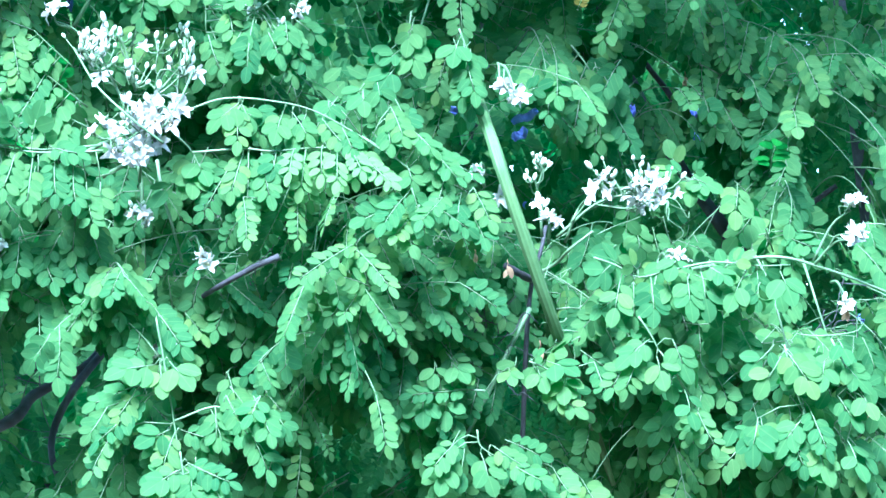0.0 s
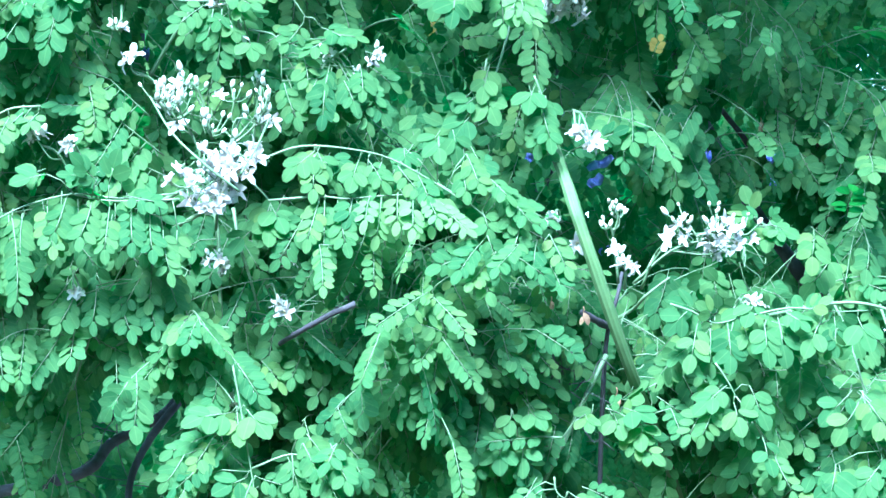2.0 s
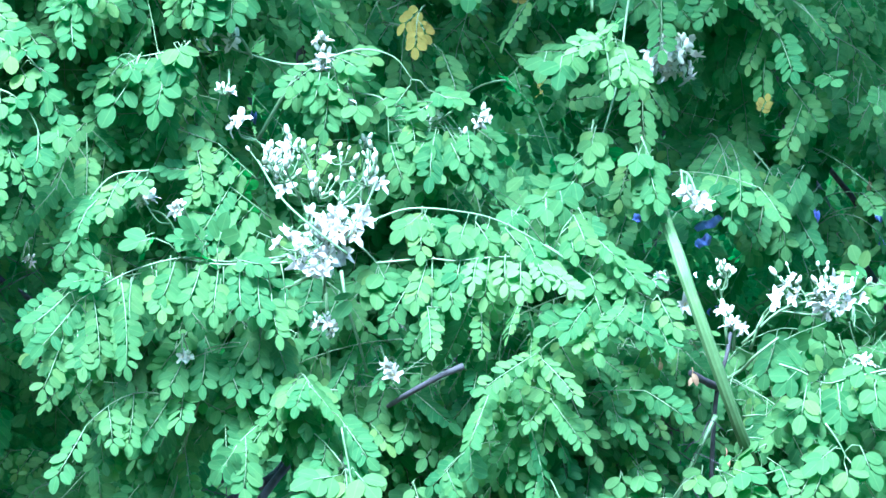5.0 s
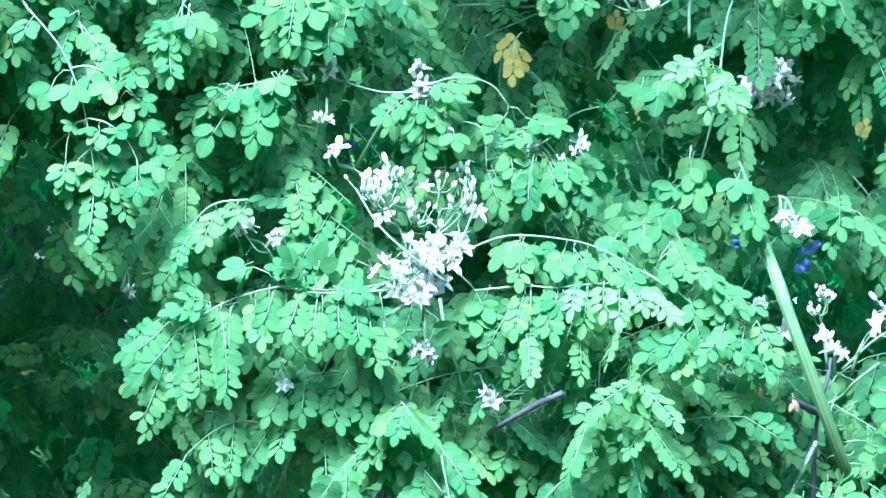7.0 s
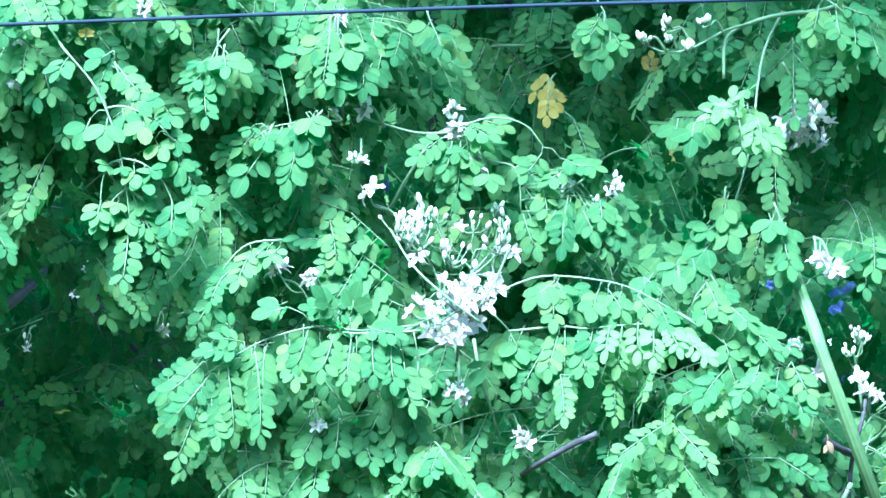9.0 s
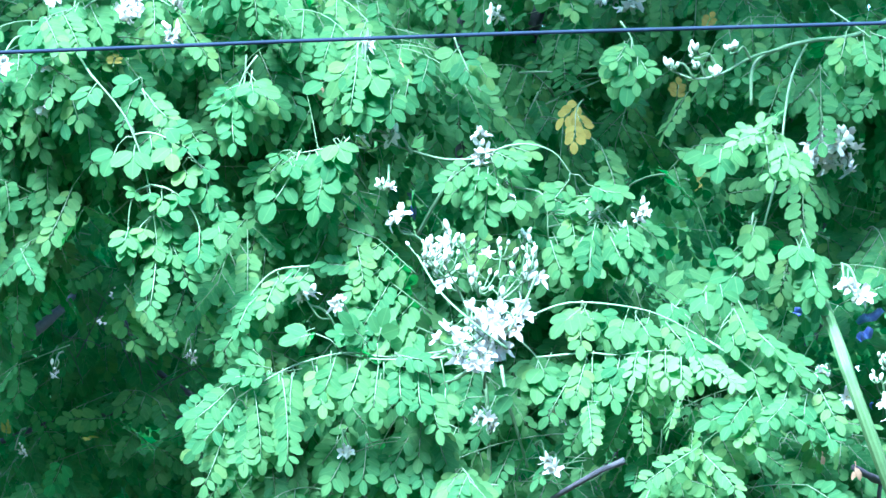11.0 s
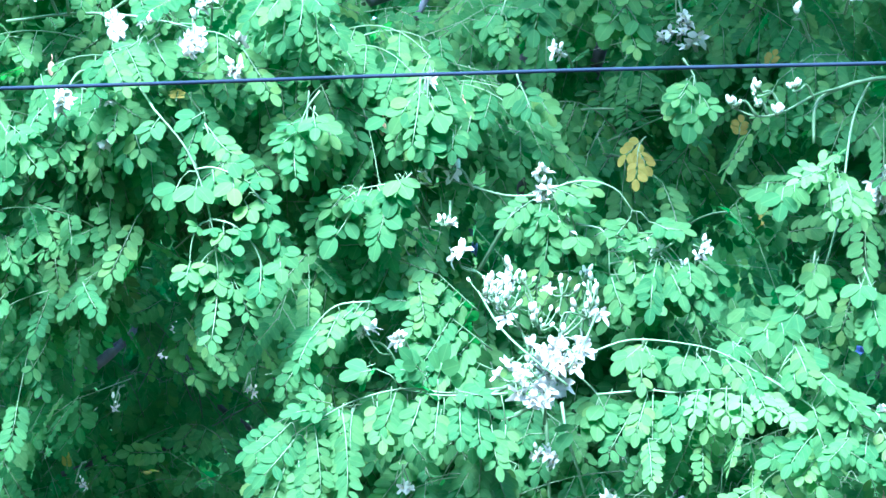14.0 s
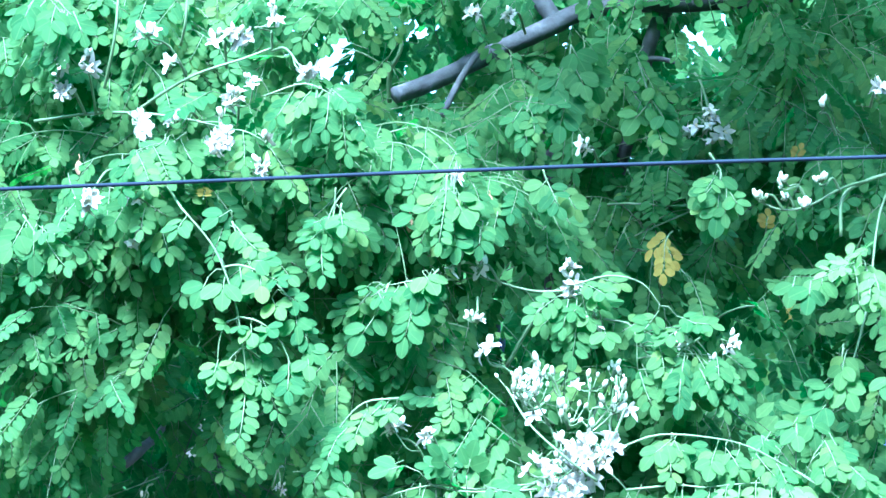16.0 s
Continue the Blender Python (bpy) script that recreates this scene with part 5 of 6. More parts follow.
panicle(tree, (0.533, 3.000, 1.790), (0.565, 2.980, 1.837), (0.0129, 0.015, 0.0097), 4, 6, 0.85)
panicle(tree, (0.550, 3.000, 1.769), (0.558, 2.970, 1.746), (0.0065, 0.01, 0.0086), 2, 4, 0.9)
panicle(tree, (0.380, 3.000, 1.778), (0.386, 2.960, 1.789), (0.0161, 0.01, 0.0086), 2, 8, 0.7)
panicle(tree, (0.214, 2.980, 1.856), (0.204, 2.950, 1.866), (0.0065, 0.01, 0.0048), 2, 1, 0.9)
panicle(tree, (0.230, 2.980, 1.856), (0.230, 2.950, 1.845), (0.0054, 0.01, 0.0075), 2, 1, 0.9)
panicle(tree, (0.215, 2.980, 1.867), (0.205, 2.950, 1.867), (0.0032, 0.006, 0.0032), 1, 0, 0.9)
panicle(tree, (-0.553, 3.020, 2.260), (-0.540, 2.970, 2.242), (0.0188, 0.02, 0.0108), 8, 4, 1.0, WHITE)
panicle(tree, (-0.453, 3.000, 2.232), (-0.457, 2.950, 2.227), (0.0161, 0.02, 0.0296), 14, 5, 1.0, WHITE)
panicle(tree, (-0.442, 3.000, 2.243), (-0.433, 2.950, 2.268), (0.0188, 0.02, 0.0161), 9, 8, 0.95)
panicle(tree, (-0.425, 3.000, 2.220), (-0.415, 2.950, 2.193), (0.0118, 0.012, 0.0065), 5, 1, 1.0)
panicle(tree, (-0.420, 3.000, 2.225), (-0.407, 2.950, 2.218), (0.0043, 0.01, 0.0075), 1, 2, 1.0)
panicle(tree, (-0.494, 3.000, 2.300), (-0.522, 2.960, 2.326), (0.0151, 0.012, 0.0081), 2, 6, 1.05)
panicle(tree, (-0.493, 3.000, 2.295), (-0.504, 2.960, 2.301), (0.0075, 0.01, 0.0054), 2, 3, 0.9)
panicle(tree, (-0.587, 3.020, 2.266), (-0.588, 2.960, 2.303), (0.0086, 0.01, 0.0097), 4, 2, 1.0)
panicle(tree, (-0.598, 3.020, 2.266), (-0.618, 2.960, 2.296), (0.0097, 0.012, 0.0075), 4, 3, 1.0)
panicle(tree, (-0.598, 3.020, 2.266), (-0.611, 2.970, 2.278), (0.0188, 0.015, 0.0075), 7, 0, 1.0)
panicle(tree, (-0.482, 3.000, 2.255), (-0.490, 2.960, 2.239), (0.0097, 0.012, 0.0065), 1, 6, 0.95)
panicle(tree, (-0.408, 2.990, 2.319), (-0.375, 2.950, 2.294), (0.0151, 0.012, 0.0075), 6, 0, 1.0)
panicle(tree, (-0.454, 3.000, 2.305), (-0.453, 2.970, 2.324), (0.0188, 0.015, 0.0129), 8, 3, 1.0)
panicle(tree, (-0.559, 3.000, 2.205), (-0.579, 2.960, 2.170), (0.0151, 0.015, 0.0108), 8, 0, 1.0)
panicle(tree, (-0.542, 3.000, 2.193), (-0.532, 2.960, 2.168), (0.0151, 0.015, 0.0081), 5, 2, 0.9)
panicle(tree, (-0.536, 3.000, 2.154), (-0.534, 2.960, 2.135), (0.0097, 0.015, 0.0134), 4, 2, 0.9)
panicle(tree, (-0.408, 2.990, 2.319), (-0.406, 2.970, 2.332), (0.0075, 0.01, 0.0215), 2, 9, 0.8)
panicle(tree, (-0.211, 3.200, 2.385), (-0.220, 3.150, 2.394), (0.0097, 0.012, 0.0075), 4, 0, 1.0)
panicle(tree, (-0.170, 3.200, 2.384), (-0.180, 3.150, 2.393), (0.0097, 0.012, 0.0086), 3, 5, 0.95)
panicle(tree, (0.006, 3.350, 2.374), (0.021, 3.300, 2.316), (0.0242, 0.02, 0.0215), 16, 4, 1.0, "pale drooping cluster of fading blossom")
panicle(tree, (-0.091, 3.100, 2.225), (-0.103, 3.050, 2.228), (0.0075, 0.01, 0.0054), 2, 4, 0.9)
panicle(tree, (-0.205, 3.500, 2.418), (-0.194, 3.500, 2.385), (0.0075, 0.01, 0.0118), 5, 2, 1.0)
panicle(tree, (-0.247, 3.000, 2.184), (-0.232, 2.970, 2.188), (0.0118, 0.01, 0.0038), 4, 0, 1.0)
panicle(tree, (0.177, 3.050, 2.268), (0.185, 3.000, 2.276), (0.0075, 0.01, 0.0075), 4, 2, 1.0)
panicle(tree, (0.143, 3.050, 2.240), (0.126, 3.020, 2.256), (0.0054, 0.01, 0.0097), 0, 8, 0.8)

panicle(tree, (0.204, 3.060, 2.157), (0.224, 3.080, 2.102), (0.0258, 0.03, 0.0194), 40, 6, 1.0, "cluster of white blossom in half shade")

# withered bits hanging in the leaves


def dry_leaf(tree, at, length, lean):
    s = Sheet()
    blade(s, np.zeros(3), np.array((lean, -0.2, -1.0)), np.array((0.2, -1.0, 0.2)), length, 0.5, 0, 0.5, 0.5)
    blade(s, np.array((0.002, 0.001, -length * 0.3)), np.array((-lean - 0.4, -0.3, -1.0)), np.array((-0.3, -1.0, 0.3)), length * 0.7, 0.6, 0, 0.5, 0.6)
    tube(s, [(0, 0, length * 0.5), (0.001, 0, length * 0.2), (0, 0, 0)], 0.0005, 0.0005, 0, 4)
    part("withered_leaf", s.mesh("withered_leaf", [M_DRY]), tree, "curled brown withered leaf", Matrix.Translation(Vector(at) - tree.location))


dry_leaf(tree, (0.449, 3.300, 2.003), 0.010, 0.3)
dry_leaf(tree, (0.510, 3.300, 1.995), 0.017, 0.1)
dry_leaf(tree, (0.444, 3.400, 1.960), 0.010, 0.0)
dry_leaf(tree, (0.235, 2.970, 1.780), 0.012, 0.6)
dry_leaf(tree, (0.203, 2.950, 1.790), 0.008, 0.3)
dry_leaf(tree, (0.468, 3.000, 1.684), 0.009, 0.1)
dry_leaf(tree, (0.582, 2.970, 1.646), 0.013, 0.2)
dry_leaf(tree, (0.559, 2.970, 1.743), 0.012, -0.2)
dry_leaf(tree, (0.269, 3.000, 1.704), 0.014, 0.1)
dry_leaf(tree, (-0.599, 3.000, 2.214), 0.013, 0.0)
dry_leaf(tree, (-0.504, 3.000, 2.108), 0.013, 0.1)
dry_leaf(tree, (-0.277, 3.050, 2.163), 0.014, 0.1)
dry_leaf(tree, (-0.198, 3.050, 2.185), 0.008, 0.4)
dry_leaf(tree, (-0.018, 3.020, 2.008), 0.017, 0.1)
dry_leaf(tree, (-0.506, 3.020, 2.114), 0.012, 0.0)


def openings(depth, *spots):
    """Gaps between the leaves, seen against what lies at one depth."""
    return [((x, 3.0, z), wide, high, depth) for x, z, wide, high in spots]


def clumps(y, thick, *spots):
    """Leaf clumps of one layer of the crown."""
    return [((x, y, z), (wide, thick, high), count, kind, size, spread)
            for x, z, wide, high, count, kind, size, spread in spots]


SKY = (
    openings(30,
             (-0.353, 2.313, 0.0055, 0.0046),
             (0.023, 2.311, 0.0044, 0.005),
             (-0.258, 2.275, 0.0038, 0.005),
             (-0.39, 2.353, 0.0033, 0.0022),
             (-0.311, 2.281, 0.0033, 0.0024),
             (-0.125, 2.348, 0.0027, 0.0016),
             (-0.001, 2.339, 0.0024, 0.0022),
             (0.128, 2.187, 0.0024, 0.0033),
             (-0.485, 2.351, 0.0027, 0.0022),
             (-0.205, 2.325, 0.0022, 0.0022)))
BLOSSOM = (
    openings(3.3,
             (-0.045, 1.753, 0.0118, 0.0118),
             (-0.023, 1.767, 0.0134, 0.0118),
             (0.001, 1.78, 0.0134, 0.0118),
             (0.02, 1.789, 0.0108, 0.0108),
             (-0.052, 1.791, 0.0108, 0.0075),
             (-0.038, 1.78, 0.0108, 0.0075),
             (0.33, 1.624, 0.0161, 0.0457),
             (-0.103, 1.91, 0.0538, 0.0296),
             (-0.156, 1.984, 0.0323, 0.0296),
             (-0.091, 1.967, 0.0376, 0.0215),
             (-0.194, 2.009, 0.0134, 0.0161),
             (-0.118, 2.091, 0.0108, 0.0161),
             (-0.281, 1.941, 0.0151, 0.0097),
             (-0.254, 1.947, 0.0097, 0.0097))
    + openings(3.3,
             (0.193, 1.977, 0.0134, 0.0323),
             (0.216, 1.911, 0.0134, 0.0323),
             (0.239, 1.852, 0.0118, 0.0323),
             (0.258, 1.804, 0.0108, 0.0323),
             (0.277, 1.745, 0.0134, 0.0269),
             (0.353, 1.851, 0.043, 0.0242),
             (0.279, 1.829, 0.0188, 0.0134),
             (0.263, 1.869, 0.0161, 0.0161),
             (0.574, 1.81, 0.0134, 0.0097),
             (0.569, 1.839, 0.0129, 0.0108),
             (-0.051, 1.831, 0.0161, 0.0081),
             (-0.047, 1.784, 0.0161, 0.0118),
             (-0.464, 2.237, 0.0188, 0.0323),
             (-0.546, 2.249, 0.0204, 0.0118))
    + openings(3.3,
             (-0.44, 2.28, 0.0188, 0.0188),
             (-0.529, 2.336, 0.0161, 0.0097),
             (-0.596, 2.312, 0.0108, 0.0108),
             (-0.626, 2.305, 0.0108, 0.0097),
             (-0.586, 2.178, 0.0151, 0.0108),
             (-0.398, 2.307, 0.0215, 0.0108),
             (-0.092, 1.704, 0.0134, 0.0161),
             (-0.028, 2.11, 0.0188, 0.0269),
             (0.002, 2.148, 0.0134, 0.0108),
             (0.089, 2.167, 0.0323, 0.0134),
             (0.218, 2.089, 0.0269, 0.0215),
             (-0.206, 2.103, 0.0134, 0.0108),
             (-0.233, 2.105, 0.0134, 0.0086))
    + openings(3.42,
             (-0.248, 2.288, 0.0565, 0.0258),
             (-0.137, 2.343, 0.0592, 0.0269),
             (-0.038, 2.333, 0.0215, 0.0323),
             (-0.331, 2.321, 0.0323, 0.0215),
             (-0.06, 2.232, 0.0161, 0.0323)))
GAPS = (
    openings(5.4,
             (0.102, 1.976, 0.0404, 0.0201),
             (0.233, 1.902, 0.0504, 0.0404),
             (0.336, 1.862, 0.0605, 0.0269),
             (0.418, 1.845, 0.0404, 0.0323),
             (0.007, 1.797, 0.0336, 0.0215),
             (0.242, 1.691, 0.0269, 0.0302),
             (0.264, 1.642, 0.0336, 0.0537),
             (0.1, 1.59, 0.0571, 0.0336))
    + openings(4.2,
             (-0.195, 1.666, 0.0592, 0.0592),
             (-0.226, 1.586, 0.0484, 0.0323))
    + openings(5.4,
             (0.555, 1.878, 0.0336, 0.0605),
             (0.555, 1.744, 0.0404, 0.0269),
             (0.52, 2.017, 0.0302, 0.0302),
             (0.391, 1.969, 0.0201, 0.0336))
    + openings(4.2,
             (-0.482, 1.833, 0.0753, 0.0645),
             (-0.521, 1.904, 0.0323, 0.0215))
    + openings(5.4,
             (0.066, 1.977, 0.0438, 0.0571),
             (0.202, 1.909, 0.0302, 0.0438),
             (-0.07, 1.788, 0.0336, 0.0255),
             (-0.008, 1.795, 0.0404, 0.0201))
    + openings(4.2,
             (-0.448, 1.773, 0.0699, 0.0323),
             (-0.39, 1.881, 0.0242, 0.0323))
    + openings(5.4,
             (-0.173, 2.028, 0.0302, 0.0235),
             (-0.343, 2.309, 0.0255, 0.0229),
             (-0.259, 2.308, 0.0404, 0.0201),
             (0.022, 2.321, 0.0336, 0.0269))
    + openings(4.2,
             (-0.411, 1.98, 0.0323, 0.0323),
             (-0.488, 1.981, 0.0323, 0.0484),
             (-0.381, 1.694, 0.0484, 0.0511))
    + openings(3.44,
             (-0.267, 2.283, 0.0161, 0.0129),
             (-0.237, 2.297, 0.0161, 0.0129),
             (-0.204, 2.311, 0.0161, 0.0129),
             (-0.173, 2.325, 0.0161, 0.0129),
             (-0.145, 2.339, 0.0161, 0.0129),
             (-0.115, 2.353, 0.0161, 0.0129))
    + openings(30,
             (-0.568, 2.357, 0.0067, 0.0046),
             (-0.455, 2.334, 0.0067, 0.0043),
             (-0.348, 2.314, 0.006, 0.008),
             (-0.26, 2.307, 0.01, 0.0046),
             (-0.165, 2.276, 0.004, 0.0053),
             (0.022, 2.324, 0.0067, 0.0043))
    + openings(3.28,
             (0.019, 2.251, 0.0215, 0.0194))
    + openings(3.48,
             (-0.066, 2.199, 0.0097, 0.0242),
             (-0.038, 2.328, 0.0097, 0.0242))
    + openings(3.58,
             (0.364, 1.952, 0.0108, 0.0161),
             (0.383, 1.913, 0.0108, 0.0161),
             (0.406, 1.876, 0.0118, 0.0161),
             (0.43, 1.839, 0.0129, 0.0151),
             (0.452, 1.812, 0.0129, 0.0118),
             (0.567, 2.032, 0.0097, 0.014),
             (0.562, 1.878, 0.0108, 0.0215),
             (0.299, 1.621, 0.0161, 0.0108),
             (0.326, 1.583, 0.014, 0.014)))
crown(tree, (
    clumps(3.2, 0.08,
           (0.504, 1.722, 0.1237, 0.0914, 68, "broad", 1, 0.7),
           (0.382, 1.744, 0.0645, 0.0645, 24, "broad", 0.95, 0.7),
           (0.574, 1.624, 0.0753, 0.0538, 31, "broad", 1, 0.7),
           (-0.077, 1.62, 0.086, 0.0592, 24, "broad", 1.1, 0.7),
           (-0.188, 1.9, 0.0807, 0.0699, 27, "mid", 1, 0.7),
           (-0.016, 1.873, 0.086, 0.0592, 24, "mid", 1, 0.7),
           (0.133, 1.811, 0.1022, 0.0484, 41, "mid", 0.95, 0.7),
           (0.111, 1.736, 0.0968, 0.0484, 34, "mid", 0.9, 0.7),
           (0.209, 1.599, 0.0592, 0.043, 15, "broad", 1, 0.6),
           (0.06, 1.598, 0.043, 0.0376, 12, "broad", 1, 0.6),
           (-0.209, 1.762, 0.0592, 0.0484, 17, "mid", 1, 0.8),
           (0.138, 1.932, 0.0592, 0.043, 17, "mid", 1, 0.7),
           (0.092, 1.996, 0.0484, 0.043, 10, "mid", 0.95, 0.7),
           (-0.184, 1.801, 0.0807, 0.0592, 27, "mid", 1, 0.8),
           (-0.265, 1.848, 0.0968, 0.043, 17, "long", 0.95, 0.9))
    + clumps(3.2, 0.08,
           (0.074, 1.795, 0.1022, 0.043, 34, "mid", 0.9, 0.7),
           (-0.534, 2.029, 0.0699, 0.0807, 34, "mid", 0.95, 0.8),
           (-0.542, 2.201, 0.0753, 0.0592, 31, "mid", 0.9, 0.8),
           (-0.313, 2.181, 0.1022, 0.0538, 31, "mid", 0.95, 0.7),
           (-0.033, 2.015, 0.0592, 0.043, 15, "mid", 0.9, 0.6),
           (0.245, 2.183, 0.0645, 0.0592, 20, "mid", 1, 0.7),
           (-0.312, 2.104, 0.0753, 0.0484, 15, "mid", 0.9, 0.8),
           (-0.219, 1.923, 0.0592, 0.0376, 14, "broad", 1, 0.7),
           (-0.664, 2.09, 0.0753, 0.0807, 27, "mid", 0.9, 0.8),
           (-0.574, 2.342, 0.1237, 0.0645, 27, "mid", 0.9, 0.7),
           (-0.364, 2.242, 0.1022, 0.0592, 27, "mid", 0.9, 0.7),
           (-0.654, 2.41, 0.086, 0.043, 20, "mid", 0.95, 0.7),
           (-0.408, 2.412, 0.1076, 0.0323, 14, "mid", 0.95, 0.7),
           (-0.541, 2.172, 0.0968, 0.0592, 20, "mid", 0.95, 0.8))
    + clumps(3.45, 0.08,
           (-0.139, 2.354, 0.109, 0.086, 34, "mid", 0.95, 0.75),
           (0.081, 2.319, 0.1147, 0.086, 32, "mid", 0.95, 0.75),
           (0.051, 2.435, 0.0975, 0.0402, 20, "mid", 0.95, 0.75),
           (-0.253, 2.446, 0.0574, 0.0344, 14, "mid", 0.95, 0.75),
           (-0.045, 2.224, 0.0918, 0.0459, 18, "mid", 0.95, 0.75),
           (-0.818, 2.297, 0.0688, 0.1721, 30, "mid", 0.95, 0.75),
           (0.399, 2.005, 0.0631, 0.0746, 26, "broad", 1, 0.75),
           (0.544, 1.982, 0.0746, 0.086, 30, "broad", 0.9, 0.75),
           (0.652, 2.033, 0.0574, 0.0688, 14, "mid", 0.9, 0.75),
           (0.462, 1.594, 0.086, 0.0459, 20, "mid", 0.9, 0.75))), GAPS + SKY + BLOSSOM[-5:], 5, front=3.07)
crown(tree, (
    clumps(3.12, 0.05,
           (0.492, 1.718, 0.1237, 0.0914, 37, "broad", 1, 0.75),
           (0.373, 1.718, 0.0484, 0.0592, 8, "broad", 0.95, 0.75),
           (0.577, 1.618, 0.0538, 0.0484, 14, "broad", 1, 0.75),
           (0.412, 1.786, 0.0484, 0.0323, 7, "broad", 0.95, 0.75),
           (-0.02, 1.664, 0.0538, 0.0484, 7, "broad", 1.1, 0.75),
           (-0.205, 1.825, 0.0538, 0.0645, 10, "mid", 1, 0.75),
           (0.058, 1.76, 0.0645, 0.043, 13, "mid", 0.9, 0.75),
           (0.192, 1.789, 0.0484, 0.0323, 8, "mid", 0.9, 0.75),
           (0.148, 1.705, 0.0645, 0.043, 12, "mid", 0.85, 0.75),
           (0.221, 1.588, 0.043, 0.0269, 5, "broad", 1, 0.75),
           (0.047, 1.687, 0.0538, 0.043, 8, "mid", 0.9, 0.75),
           (-0.213, 1.869, 0.0484, 0.0323, 8, "mid", 1, 0.75),
           (-0.162, 1.819, 0.0538, 0.0376, 8, "mid", 1, 0.75))
    + clumps(3.12, 0.05,
           (0.061, 1.796, 0.1076, 0.0323, 20, "mid", 0.8, 0.75),
           (0.173, 1.778, 0.0538, 0.0323, 8, "mid", 0.9, 0.75),
           (-0.527, 2.047, 0.0538, 0.0645, 10, "mid", 0.9, 0.75),
           (-0.305, 2.19, 0.0807, 0.0323, 12, "mid", 0.9, 0.75),
           (-0.01, 2.016, 0.043, 0.0323, 7, "mid", 0.85, 0.75),
           (-0.235, 1.763, 0.0592, 0.0269, 8, "mid", 0.95, 0.75),
           (-0.123, 1.779, 0.0538, 0.0323, 7, "broad", 1, 0.75),
           (0.157, 1.913, 0.0323, 0.0323, 5, "mid", 1, 0.75),
           (-0.643, 2.124, 0.0645, 0.0645, 10, "mid", 0.9, 0.75),
           (-0.529, 2.228, 0.0807, 0.0323, 8, "mid", 0.9, 0.75),
           (-0.356, 2.261, 0.0699, 0.0376, 10, "mid", 0.9, 0.75),
           (-0.637, 2.372, 0.0807, 0.0376, 8, "mid", 0.9, 0.75),
           (-0.377, 2.145, 0.0807, 0.0323, 8, "mid", 0.9, 0.75))
    + clumps(3.08, 0.04,
           (0.06, 1.8, 0.06, 0.04, 9, "mid", 0.85, 0.75),
           (0.15, 1.79, 0.07, 0.05, 12, "mid", 0.85, 0.75),
           (0.11, 1.715, 0.08, 0.04, 10, "mid", 0.85, 0.75),
           (-0.06, 1.74, 0.06, 0.035, 7, "broad", 0.85, 0.75),
           (-0.6, 2.2, 0.09, 0.07, 12, "mid", 0.85, 0.75))
    + clumps(3.28, 0.05,
           (0.278, 2.038, 0.0353, 0.0294, 9, "mid", 0.9, 0.75),
           (0.356, 1.967, 0.0353, 0.047, 14, "broad", 0.95, 0.75))
    + clumps(3.32, 0.05,
           (0.499, 1.997, 0.0476, 0.0536, 16, "mid", 0.95, 0.75))
    + clumps(3.3, 0.05,
           (0.563, 1.911, 0.0532, 0.0473, 14, "broad", 0.95, 0.75))
    + clumps(3.34, 0.05,
           (0.435, 2.054, 0.0479, 0.0359, 12, "mid", 0.9, 0.75))
    + clumps(3.36, 0.05,
           (0.635, 1.985, 0.0361, 0.0663, 14, "broad", 0.9, 0.75))
    + clumps(3.3, 0.05,
           (0.284, 2.172, 0.0473, 0.0473, 12, "mid", 0.9, 0.75))
    + clumps(3.2, 0.05,
           (0.17, 1.998, 0.0402, 0.0344, 9, "broad", 0.9, 0.75))
    + clumps(3.3, 0.05,
           (-0.074, 2.169, 0.0532, 0.0355, 10, "mid", 0.9, 0.75))
    + clumps(3.15, 0.05,
           (-0.346, 2.046, 0.0452, 0.0339, 8, "mid", 0.9, 0.75))
    + clumps(3, 0.05,
           (0.05, 1.805, 0.0376, 0.0269, 7, "mid", 0.85, 0.75))), GAPS + SKY + BLOSSOM, 7, front=2.97, single=True)

# leaves that stand forward of the rest
crown(tree, (
    clumps(2.96, 0.03,
           (0.044, 1.808, 0.0318, 0.0212, 6, "fine", 1, 0.8))
    + clumps(2.95, 0.03,
           (0.091, 1.786, 0.0317, 0.0238, 6, "fine", 1, 0.8))
    + clumps(2.96, 0.03,
           (0.134, 1.818, 0.0265, 0.0212, 4, "mid", 0.85, 0.8),
           (0.059, 1.734, 0.0371, 0.0212, 6, "mid", 0.85, 0.8),
           (-0.152, 1.75, 0.0318, 0.0265, 5, "broad", 0.8, 0.8))
    + clumps(2.97, 0.03,
           (-0.217, 1.751, 0.0373, 0.0266, 5, "mid", 0.9, 0.8),
           (0.012, 1.752, 0.0373, 0.0266, 5, "mid", 0.85, 0.8))
    + clumps(2.96, 0.03,
           (0.087, 1.699, 0.0318, 0.0265, 5, "broad", 0.8, 0.8))
    + clumps(2.97, 0.03,
           (-0.494, 2.214, 0.0319, 0.0213, 4, "mid", 0.85, 0.8))), SKY + BLOSSOM, 41, front=2.88, single=True)

